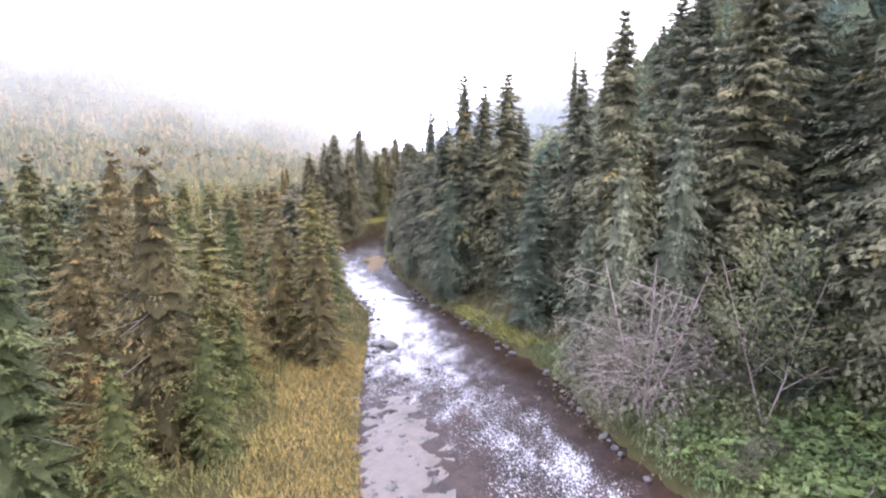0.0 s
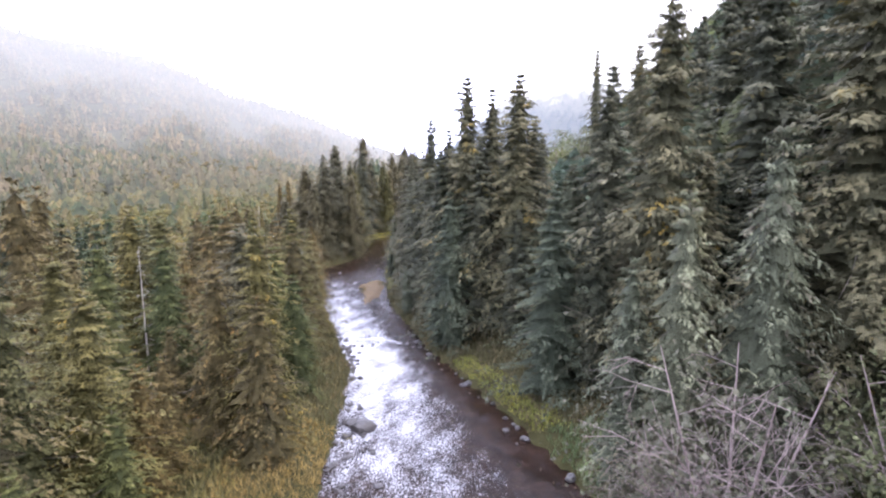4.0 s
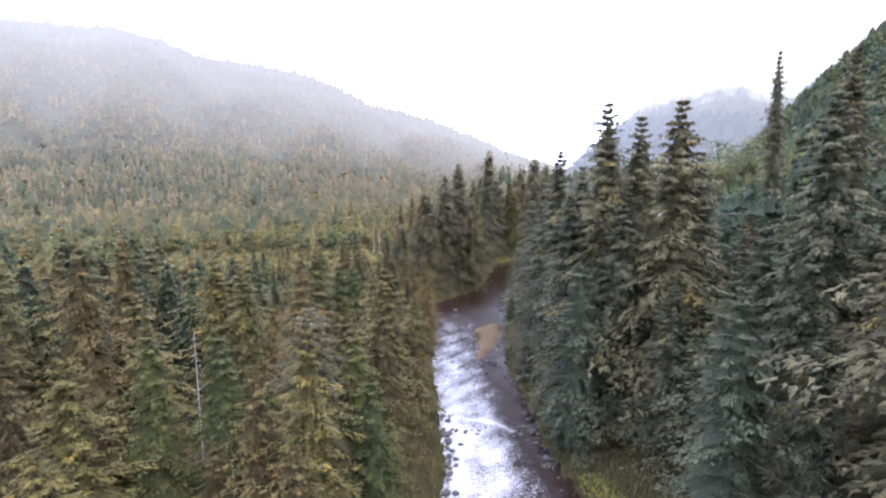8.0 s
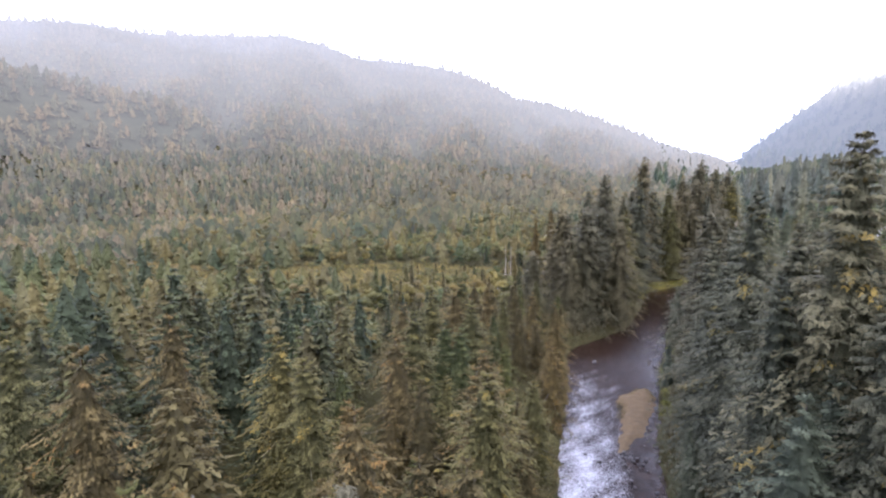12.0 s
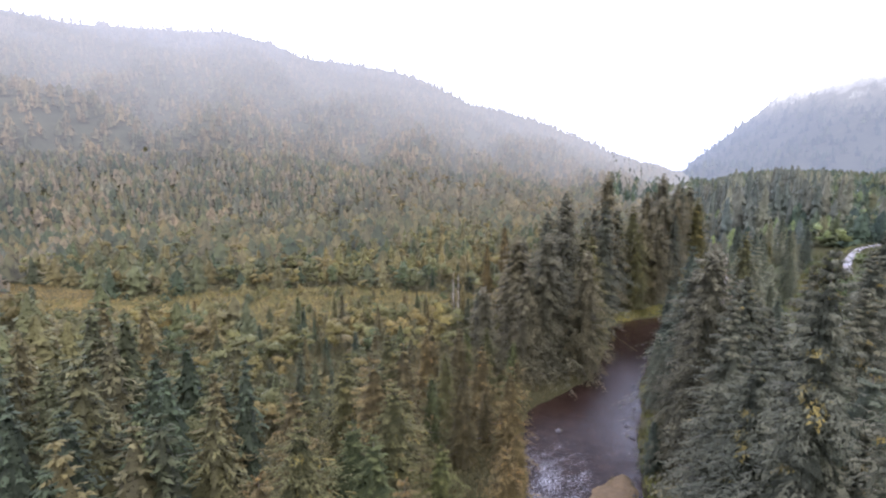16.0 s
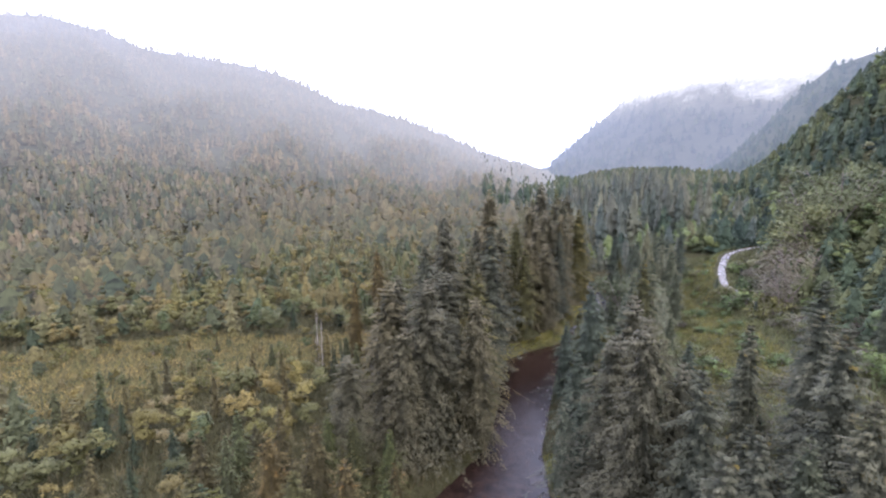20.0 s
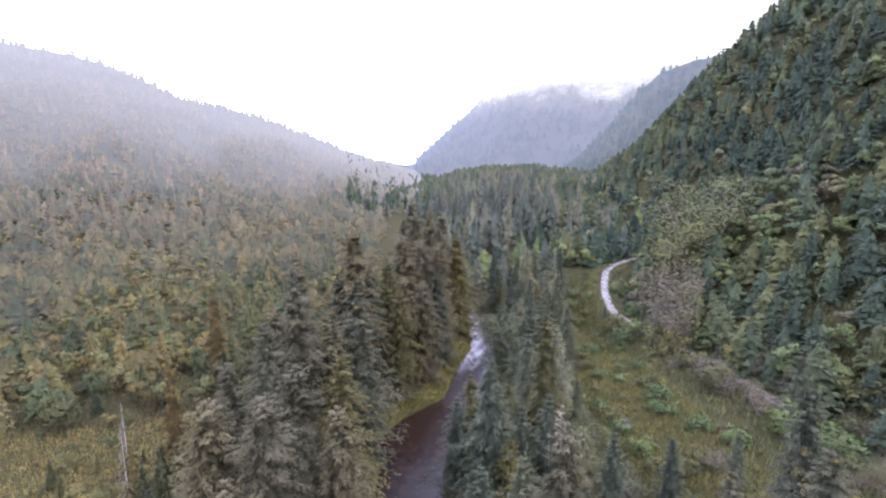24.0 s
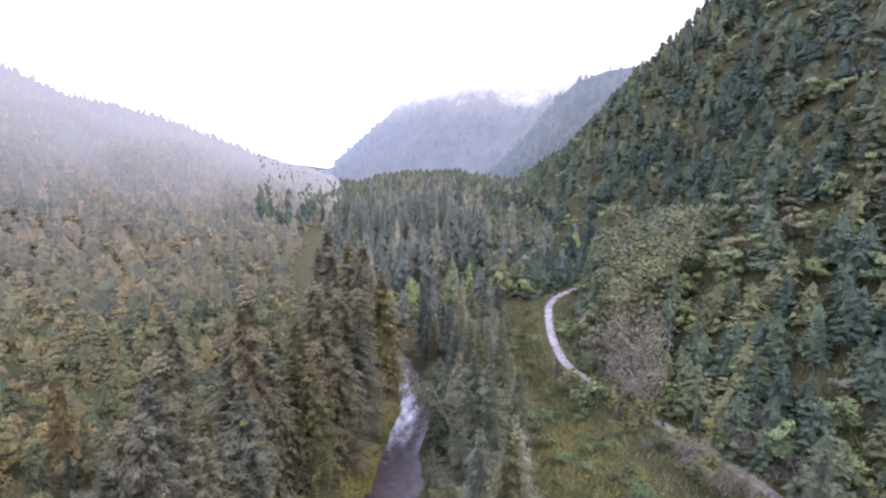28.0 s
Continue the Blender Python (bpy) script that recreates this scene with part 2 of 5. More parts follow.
def backdrop_material(name, near, far, thin, thick, cloud_z, air):
    """Far woods: lit leaves, with haze painted as emission that grows with distance and into the cloud."""
    m, nt, bsdf, out = material(name)

    def calc(kind, a, b, c=None):
        n = nt.nodes.new("ShaderNodeMath")
        n.operation = kind
        for sock, v in zip(n.inputs, (a, b, c)):
            if isinstance(v, (int, float)):
                sock.default_value = v
            elif v is not None:
                nt.links.new(v, sock)
        return n.outputs[0]

    def spread(value, a, b, c, d):
        n = nt.nodes.new("ShaderNodeMapRange")
        n.interpolation_type = "SMOOTHSTEP"
        for key, v in (("From Min", a), ("From Max", b), ("To Min", c), ("To Max", d)):
            n.inputs[key].default_value = v
        nt.links.new(value, n.inputs["Value"])
        return n.outputs[0]

    pos = position(nt)
    at = nt.nodes.new("ShaderNodeAttribute")
    at.attribute_name = "leaf"
    stands = noise_tex(nt, pos, 0.012, 5, 0.6)
    grain = noise_tex(nt, pos, 0.09, 4, 0.7)
    col = mix_colour(nt, 1.0, at.outputs["Color"], ramp(nt, stands, [(0.3, (0.75, 0.8, 0.82)), (0.7, (1.2, 1.16, 1.08))]), "MULTIPLY")
    col = mix_colour(nt, 1.0, col, ramp(nt, grain, [(0.3, (0.8, 0.8, 0.8)), (0.7, (1.2, 1.2, 1.2))]), "MULTIPLY")
    nt.links.new(col, bsdf.inputs["Base Color"])
    bsdf.inputs["Roughness"].default_value = 1.0
    bsdf.inputs["Specular IOR Level"].default_value = 0.0
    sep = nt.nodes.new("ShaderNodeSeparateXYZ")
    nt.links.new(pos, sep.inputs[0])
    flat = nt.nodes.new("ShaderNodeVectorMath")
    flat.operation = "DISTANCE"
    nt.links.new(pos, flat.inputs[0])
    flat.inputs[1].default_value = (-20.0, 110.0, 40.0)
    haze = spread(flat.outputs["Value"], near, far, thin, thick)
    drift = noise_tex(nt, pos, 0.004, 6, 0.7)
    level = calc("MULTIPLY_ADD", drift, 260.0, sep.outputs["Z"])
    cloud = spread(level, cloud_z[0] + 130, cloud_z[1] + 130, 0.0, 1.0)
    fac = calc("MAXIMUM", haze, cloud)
    haze_glow = nt.nodes.new("ShaderNodeEmission")
    nt.links.new(ramp(nt, cloud, [(0.0, air), (0.5, (0.8, 0.8, 0.88)), (1.0, (1.25, 1.22, 1.22))]), haze_glow.inputs["Color"])
    tr = nt.nodes.new("ShaderNodeBsdfTranslucent")
    nt.links.new(col, tr.inputs["Color"])
    leaf = nt.nodes.new("ShaderNodeMixShader")
    leaf.inputs[0].default_value = 0.4
    nt.links.new(bsdf.outputs[0], leaf.inputs[1])
    nt.links.new(tr.outputs[0], leaf.inputs[2])
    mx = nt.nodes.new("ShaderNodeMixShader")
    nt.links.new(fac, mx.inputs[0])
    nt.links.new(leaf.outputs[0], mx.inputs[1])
    nt.links.new(haze_glow.outputs[0], mx.inputs[2])
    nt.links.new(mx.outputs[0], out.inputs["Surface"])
    return m


# these slopes and their trees carry painted, self-lit haze, thin to thick
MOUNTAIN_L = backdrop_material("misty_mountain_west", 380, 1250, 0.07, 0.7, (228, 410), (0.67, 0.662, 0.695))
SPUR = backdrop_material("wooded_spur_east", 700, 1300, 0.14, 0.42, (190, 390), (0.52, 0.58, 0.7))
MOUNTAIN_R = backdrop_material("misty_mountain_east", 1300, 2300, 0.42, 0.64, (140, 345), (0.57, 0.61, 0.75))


# ---- mesh helpers ----
def soup(name, verts, tris, mat, colours=None, parent=None, smooth=False, quads=None, normals=None):
    """One mesh object from arrays of vertices and triangles (or quads), with an optional leaf colour per vertex."""
    me = bpy.data.meshes.new(name)
    verts = np.asarray(verts, np.float32)
    faces = np.asarray(tris if quads is None else quads, np.int32)
    k = faces.shape[1]
    me.vertices.add(len(verts))
    me.vertices.foreach_set("co", verts.ravel())
    me.loops.add(faces.size)
    me.loops.foreach_set("vertex_index", faces.ravel())
    me.polygons.add(len(faces))
    me.polygons.foreach_set("loop_start", np.arange(0, faces.size, k, dtype=np.int32))
    me.polygons.foreach_set("use_smooth", np.full(len(faces), smooth))
    me.update(calc_edges=True)
    if colours is not None:
        layer = me.attributes.new("leaf", "FLOAT_COLOR", "POINT")
        rgba = np.ones((len(verts), 4), np.float32)
        rgba[:, :3] = colours
        layer.data.foreach_set("color", rgba.ravel())
    if normals is not None:
        # soft shading as of a whole bough, not of single twigs
        nn = np.asarray(normals, np.float32)
        me.normals_split_custom_set_from_vertices(nn / np.linalg.norm(nn, axis=1)[:, None])
    me.materials.append(mat)
    ob = new(name, me)
    ob.parent = parent
    return ob


def part(name, bm, mat, parent, label=""):
    me = bpy.data.meshes.new(name)
    bm.to_mesh(me)
    bm.free()
    me.materials.append(mat)
    ob = new(name, me)
    ob.parent = parent
    return tagged(ob, label)


def rough(x, y, size, seed=0.0):
    """Cheap smooth noise in the plane, about -1 to 1, for arrays."""
    x, y = np.asarray(x, float) / size + seed * 3.7, np.asarray(y, float) / size - seed * 1.9
    return (np.sin(x * 1.7 + 1.3 * np.sin(y * 1.1)) + np.sin(y * 1.9 + 1.7 * np.sin(x * 0.8 + 2)) + 0.6 * np.sin(x * 3.1 - y * 2.7)) / 2.6


# ---- plan of the valley ----
BANK_Y = [-90, 40, 58, 70, 85, 104, 120, 133, 147, 160, 176, 190, 200, 212, 228, 260, 272, 285, 295, 310, 333, 358, 385, 430, 520, 700]
BANK_L = [-6, -11, -15, -17, -19, -22, -28, -33, -39, -43, -48, -54, -57, -53, -48.5, -52, -55, -48, -38.5, -36, -30, -31, -36, -48, -62, -80]
BANK_R = [24, 19, 13, 11, 5, -4, -12, -16, -22, -26, -29, -32, -34, -35, -38, -38, -36.5, -32, -27, -27, -21, -24, -29, -41, -55, -73]
WATER_Y = [-90, 0, 85, 122, 152, 190, 280, 350, 700]
WATER_Z = [5.2, 3.9, 2.6, 1.2, 0.2, -0.4, -0.2, 0.9, 4.0]
ROAD = [(36, 205, 10.5), (36, 227, 12), (35.5, 245, 13), (31, 276, 13.4), (24.5, 293, 14.2), (19, 309, 15), (14.5, 323, 15.9), (17.5, 344, 17.5), (24, 367, 19.2), (30, 378, 19.6), (41, 388, 20.2), (58, 396, 21)]


def bank_left(y):
    return np.interp(y, BANK_Y, BANK_L)


def bank_right(y):
    return np.interp(y, BANK_Y, BANK_R)


def water_level(y):
    return np.interp(y, WATER_Y, WATER_Z)


def foot(y):
    """Where the steep hillside begins, east of the river."""
    return np.interp(y, [-100, 60, 150, 230, 325, 400, 500, 650, 800, 1000, 1300], [40, 34, 36, 50, 36, 55, 66, 90, 130, 170, 260])


def road_offset(x, y):
    """Distance to the road's middle and the road's height there."""
    x, y = np.asarray(x, float), np.asarray(y, float)
    best, level = np.full(x.shape, 1e9), np.zeros(x.shape)
    for (ax, ay, az), (bx, by, bz) in zip(ROAD, ROAD[1:]):
        k = np.clip(((x - ax) * (bx - ax) + (y - ay) * (by - ay)) / ((bx - ax) ** 2 + (by - ay) ** 2), 0, 1)
        d = np.hypot(x - ax - k * (bx - ax), y - ay - k * (by - ay))
        level = np.where(d < best, az + k * (bz - az), level)
        best = np.minimum(best, d)
    return best, level


CENTRE = (-20.0, 110.0)
WEST_AZ = [4, 7, 11, 14, 18, 22, 24, 26, 28, 31, 34, 38, 43, 46, 50, 55, 62, 67, 70, 74, 80, 100]
WEST_EL = [-1.4, -0.2, 1.0, 2.5, 4.0, 5.5, 5.9, 6.3, 7.2, 8.7, 9.5, 10.0, 10.5, 11.6, 12.4, 12.1, 11.7, 12.1, 11.9, 11.5, 11.5, 11.5]


def west_height(az, d):
    """The western mountain: slopes that steepen towards a far ridge, with a nearer wooded shoulder in front."""
    t = np.clip((d - 430) / 870, 0, 1)
    top = np.tan(np.radians(np.interp(az, WEST_AZ, WEST_EL))) * 1300 + 46
    fold = 14 * rough(az * 26 + t * 120, t * 500, 70, 2) * np.clip(t * 3, 0, 1) * np.clip((1 - t) * 3, 0.1, 1)
    main = 5 + (top - 5) * (0.7 * t + 0.3 * t * t) + fold
    crest = np.tan(np.radians(np.interp(az, [40, 46, 50, 55, 59, 63, 67, 71, 80], [-2.8, -2.8, -1.0, 2.0, 4.6, 6.2, 7.2, 8.0, 8.8]))) * 800 + 40
    u = d - 800 - 40 * np.sin(az * 0.3)
    lift = np.clip((d - 430) / 330, 0, 1)
    shoulder = crest * lift * lift * (3 - 2 * lift) * np.exp(-(u / np.where(u < 0, 300, 130)) ** 2) + 4 * rough(az * 20, d, 45, 6)
    return np.where(t > 0, np.maximum(main, np.where(az > 38, shoulder, -99)), -99)


def ground_height(x, y):
    x, y = np.asarray(x, float), np.asarray(y, float)
    w, L, R = water_level(y), bank_left(y), bank_right(y)
    dl, dr = L - x, x - R
    left = w + np.clip(dl * 0.45, 0, 1.5) + np.clip(dl - 8, 0, 60) * 0.012 + 0.5 * rough(x, y, 14) * np.clip(dl / 12, 0, 1)
    bench = w + np.clip(dr * 0.5, 0, 1.4) + np.clip(dr - 5, 0, 40) * 0.3 + np.clip(dr - 45, 0, 60) * 0.12 + 0.5 * rough(x, y, 11, 1) * np.clip(dr / 12, 0, 1)
    steep = np.interp(y, [0, 180, 300, 450, 560, 650, 900], [0.55, 0.6, 0.74, 0.8, 1.06, 1.1, 0.7])
    rise = np.clip(x - foot(y), 0, None)
    cap = np.interp(y, [300, 560, 640, 720, 815, 923, 1000, 1100, 1400], [460, 400, 270, 160, 92, 62, 46, 26, 10])
    hill = bench + rise * steep / (1 + (rise * steep / cap) ** 4) ** 0.25 + 4.0 * rough(x, y, 38, 2) * np.clip(rise / 50, 0, 1) + 11 * rough(x, y, 110, 3) * np.clip(rise / 120, 0, 1)
    z = np.where(dl > 0, left, np.where(dr > 0, hill, w - 0.35 - 0.9 * np.clip(np.minimum(-dl, -dr) / 5, 0, 1)))
    # the western mountain rises behind the forest flat, and closes the valley behind
    cx, cy = x - CENTRE[0], y - CENTRE[1]
    r, az = np.hypot(cx, cy), np.degrees(np.arctan2(-cx, cy))
    west = west_height(np.where(az < 0, az + 360, az), r) - np.clip((r - 600) / 20, 0, 12)
    z = np.where((az > 4) | (az < -100), np.maximum(z, west), z)
    d, level = road_offset(x, y)
    flat = np.clip((d - 3) / 6, 0, 1)
    return np.where(d < 9, level - 0.12 + (z - level + 0.12) * flat, z)


# ---- ground: one sheet to the horizon ----
def build_ground():
    n, k, far = 250, 5.0, 3200.0
    u = np.linspace(-1, 1, n)
    s = np.sinh(k * u) / np.sinh(k) * far
    X, Y = np.meshgrid(s - 20, s + 190)
    Z = ground_height(X, Y)
    v = np.stack([X, Y, Z], -1).reshape(-1, 3)
    i = np.arange(n * n).reshape(n, n)
    q = np.stack([i[:-1, :-1], i[:-1, 1:], i[1:, 1:], i[1:, :-1]], -1).reshape(-1, 4)
    ob = soup("ground", v, None, GROUND, quads=q, smooth=True)
    tagged(ob, "mossy brown forest floor of the river valley", "ground", kind="structure")


build_ground()


def build_water():
    ys = np.arange(-90, 470, 0.8)
    t = np.linspace(0, 1, 30)
    Y, T = np.meshgrid(ys, t, indexing="ij")
    L, R = bank_left(Y) - 1.5, bank_right(Y) + 1.5
    X = L + (R - L) * T
    rapid = np.interp(Y, [-90, 35, 52, 72, 88, 108, 112, 118, 124, 140, 150, 185, 205, 290, 320, 360], [0.4, 0.4, 0.4, 0.34, 0.36, 0.42, 0.42, 0.44, 0.4, 0.38, 0.36, 0.26, 0.05, 0.02, 0.35, 0.35])
    lane = np.interp(T, [0, 0.1, 0.3, 0.5, 0.75, 1], [0.3, 0.45, 0.5, 0.85, 1.0, 0.0])
    # extra white left of the middle paints sky glare onto the water
    side = np.interp(T, [0, 0.08, 0.2, 0.5, 0.7, 0.86, 1], [0.9, 1.2, 1.3, 1.15, 0.75, 0.2, 0.0])
    k = np.clip((Y - 50) / 28, 0, 1)
    foam_glare = rapid * (lane * (1 - k) + side * k) + 0.06 * rough(X, Y * 0.5, 1.6, 3) * (rapid > 0.2)
    ledge = np.exp(-((Y - 121 - 3 * np.sin(T * 4)) / 0.6) ** 2) * np.clip(np.sin(T * 3.1), 0, 1) * (0.55 + 0.45 * rough(X, Y, 1.6))
    foam_glare = foam_glare + 0.35 * ledge
    chop = np.clip(rapid, 0.04, 0.5)
    Z = water_level(Y) + chop * (0.35 * rough(X, Y, 0.9) + 0.3 * rough(X, Y, 2.1, 1)) + 0.25 * ledge
    v = np.stack([X, Y, Z], -1).reshape(-1, 3)
    i = np.arange(Y.size).reshape(Y.shape)
    q = np.stack([i[:-1, :-1], i[:-1, 1:], i[1:, 1:], i[1:, :-1]], -1).reshape(-1, 4)
    ob = soup("river_water", v, None, WATER, quads=q, smooth=True)
    a = ob.data.attributes.new("foam_glare", "FLOAT", "POINT")
    a.data.foreach_set("value", foam_glare.ravel().astype(np.float32))
    tagged(ob, "peat-brown river with white rapids running between forested banks", "water", kind="structure")


build_water()


def ribbon(name, mat, points, half, lift, label, category):
    """A road that lies on the ground, with a slightly cambered top."""
    pts = []
    for (a, b) in zip(points, points[1:]):
        for s in np.linspace(0, 1, 12, endpoint=False):
            pts.append([a[j] + (b[j] - a[j]) * s for j in range(3)])
    pts.append(points[-1])
    p = np.array(pts)
    for _ in range(14):
        p[1:-1] = (p[:-2] + 2 * p[1:-1] + p[2:]) / 4
    d = np.gradient(p, axis=0)
    side = np.stack([d[:, 1], -d[:, 0]], -1) / np.hypot(d[:, 0], d[:, 1])[:, None]
    rows = []
    for w in (-1.12, -0.9, -0.45, 0, 0.45, 0.9, 1.12):
        h = half * (1 + 0.12 * rough(p[:, 0], p[:, 1], 5, w))
        xy = p[:, :2] + side * (w * h)[:, None]
        z = p[:, 2] + lift - 0.12 * abs(w) ** 3 - 0.07 * np.exp(-((abs(w) - 0.45) / 0.2) ** 2)
        rows.append(np.c_[xy, z])
    g = np.stack(rows, 1)
    i = np.arange(g.shape[0] * g.shape[1]).reshape(g.shape[:2])
    q = np.stack([i[:-1, :-1], i[:-1, 1:], i[1:, 1:], i[1:, :-1]], -1).reshape(-1, 4)
    ob = soup(name, g.reshape(-1, 3), None, mat, quads=q, smooth=True)
    return tagged(ob, label, category, kind="structure")


ribbon("road", ROADBED, ROAD, 1.15, 0.12, "wet gravel forest road with pale wheel tracks", "road")


def relief(name, mat, height, az0, az1, near, far, label):
    """A far mountain as a broad relief of folded, wooded slopes; its height follows from bearing and distance."""
    A, D = np.meshgrid(np.linspace(az0, az1, 420), np.linspace(near, far, 80), indexing="ij")
    v = np.stack([CENTRE[0] - np.sin(np.radians(A)) * D, CENTRE[1] + np.cos(np.radians(A)) * D, height(A, D)], -1).reshape(-1, 3)
    i = np.arange(A.size).reshape(A.shape)
    q = np.stack([i[:-1, :-1], i[1:, :-1], i[1:, 1:], i[:-1, 1:]], -1).reshape(-1, 4)
    ob = soup(name, v, None, mat, quads=q, colours=np.full((len(v), 3), (0.08, 0.08, 0.05)))
    tagged(ob, label, "mountain", kind="structure")


def ridge(az, el, near, far, base_z, folds):
    """Height of a ridge that stands at a distance, its crest given by bearing and angle."""
    def height(a, d):
        t = np.clip((d - near) / (far - near), 0, 1)
        top = np.tan(np.radians(np.interp(a, az, el))) * far + 48
        fold = folds * rough(a * 26 + t * 120, t * 500, 70, 2) * np.clip(t * 4, 0, 1) * np.clip((1 - t) * 3, 0.12, 1)
        return base_z + (top - base_z) * t + fold
    return height


EAST_RELIEF = ridge([-32, -23, -17, -12, -7.5, -5.2, -3.1, -0.8, 2.6, 5.4, 6.2, 7.5], [15, 15, 14.5, 13.2, 10.8, 9.0, 7.0, 4.7, 1.9, -0.8, -1.2, -2.5], 1400, 2300, 10, 16)
SPUR_RELIEF = ridge([-45, -34, -29, -25, -21, -18.2, -15.8, -14.5, -13, -11.5, -9.5, -8, -6.5], [11.5, 11.5, 10.3, 9.2, 8.7, 7.8, 5.6, 4.1, 2.2, 0.6, -1.0, -1.8, -2.4], 820, 1200, 24, 9)
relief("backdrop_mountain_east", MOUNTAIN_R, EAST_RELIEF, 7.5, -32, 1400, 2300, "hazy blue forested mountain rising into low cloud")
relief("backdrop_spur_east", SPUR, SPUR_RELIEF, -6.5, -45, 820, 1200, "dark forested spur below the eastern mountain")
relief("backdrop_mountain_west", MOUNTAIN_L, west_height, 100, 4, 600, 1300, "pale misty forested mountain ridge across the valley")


# ---- trees ----
rng = np.random.default_rng(7)


def boughs(r, height, radius, tiers, points, full, start, droop, top=1.0):
    """Ragged, drooping tiers of boughs, one above the other. Returns vertices, triangles, tone and normals."""
    vs, fs, ts, ns, n = [], [], [], [], 0
    m = 2 * points
    for k in range(tiers):
        h = start + (top - start) * (k + 0.2) / tiers
        upper = min(top, h + (top - start) * 1.6 / tiers)
        R = radius * max(1.02 - h, 0.0) ** full * r.uniform(0.8, 1.15) * (0.8 if k == 0 else 1)
        ang = np.linspace(0, 2 * math.pi, m, endpoint=False) + r.uniform(0, 6.28) + r.normal(0, 0.12, m)
        long = np.where(np.arange(m) % 2 == 0, r.uniform(0.6, 1.3, m), r.uniform(0.4, 0.75, m)) * R
        z = h * height - droop * 0.3 * long + r.normal(0, 0.16, m) * height / tiers
        out = np.stack([np.cos(ang), np.sin(ang), 0 * ang], -1)
        vs += [out * long[:, None] + np.stack([0 * z, 0 * z, z], -1), out * R * 0.1 + np.array([0, 0, upper * height])]
        nn = out * 0.75 + np.array([0, 0, 0.65])
        ns += [nn, nn]
        j = np.arange(m)
        nx = (j + 1) % m
        fs += [np.stack([n + j, n + nx, n + m + nx], -1), np.stack([n + j, n + m + nx, n + m + j], -1)]
        # tier edges lighter, upper inner ring darker: shade painted into the tone
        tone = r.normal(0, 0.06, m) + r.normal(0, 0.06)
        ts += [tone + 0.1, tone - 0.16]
        n += 2 * m
    return np.concatenate(vs), np.concatenate(fs), np.concatenate(ts), np.concatenate(ns)


def sprays(p, along, size, normal, wide=0.42):
    """Small triangular sprays of needles or leaves at points p, lying along a direction and facing a normal."""
    d = along / np.linalg.norm(along, axis=1)[:, None]
    w = np.cross(d, normal)
    w /= np.linalg.norm(w, axis=1)[:, None] + 1e-9
    size = np.asarray(size)[:, None]
    a, b, c = p - d * size * 0.5 - w * size * wide, p - d * size * 0.5 + w * size * wide, p + d * size * 0.75
    flip = ((np.cross(b - a, c - a) * normal).sum(1) < 0)[:, None]
    return np.stack([np.where(flip, b, a), np.where(flip, a, b), c], 1).reshape(-1, 3)


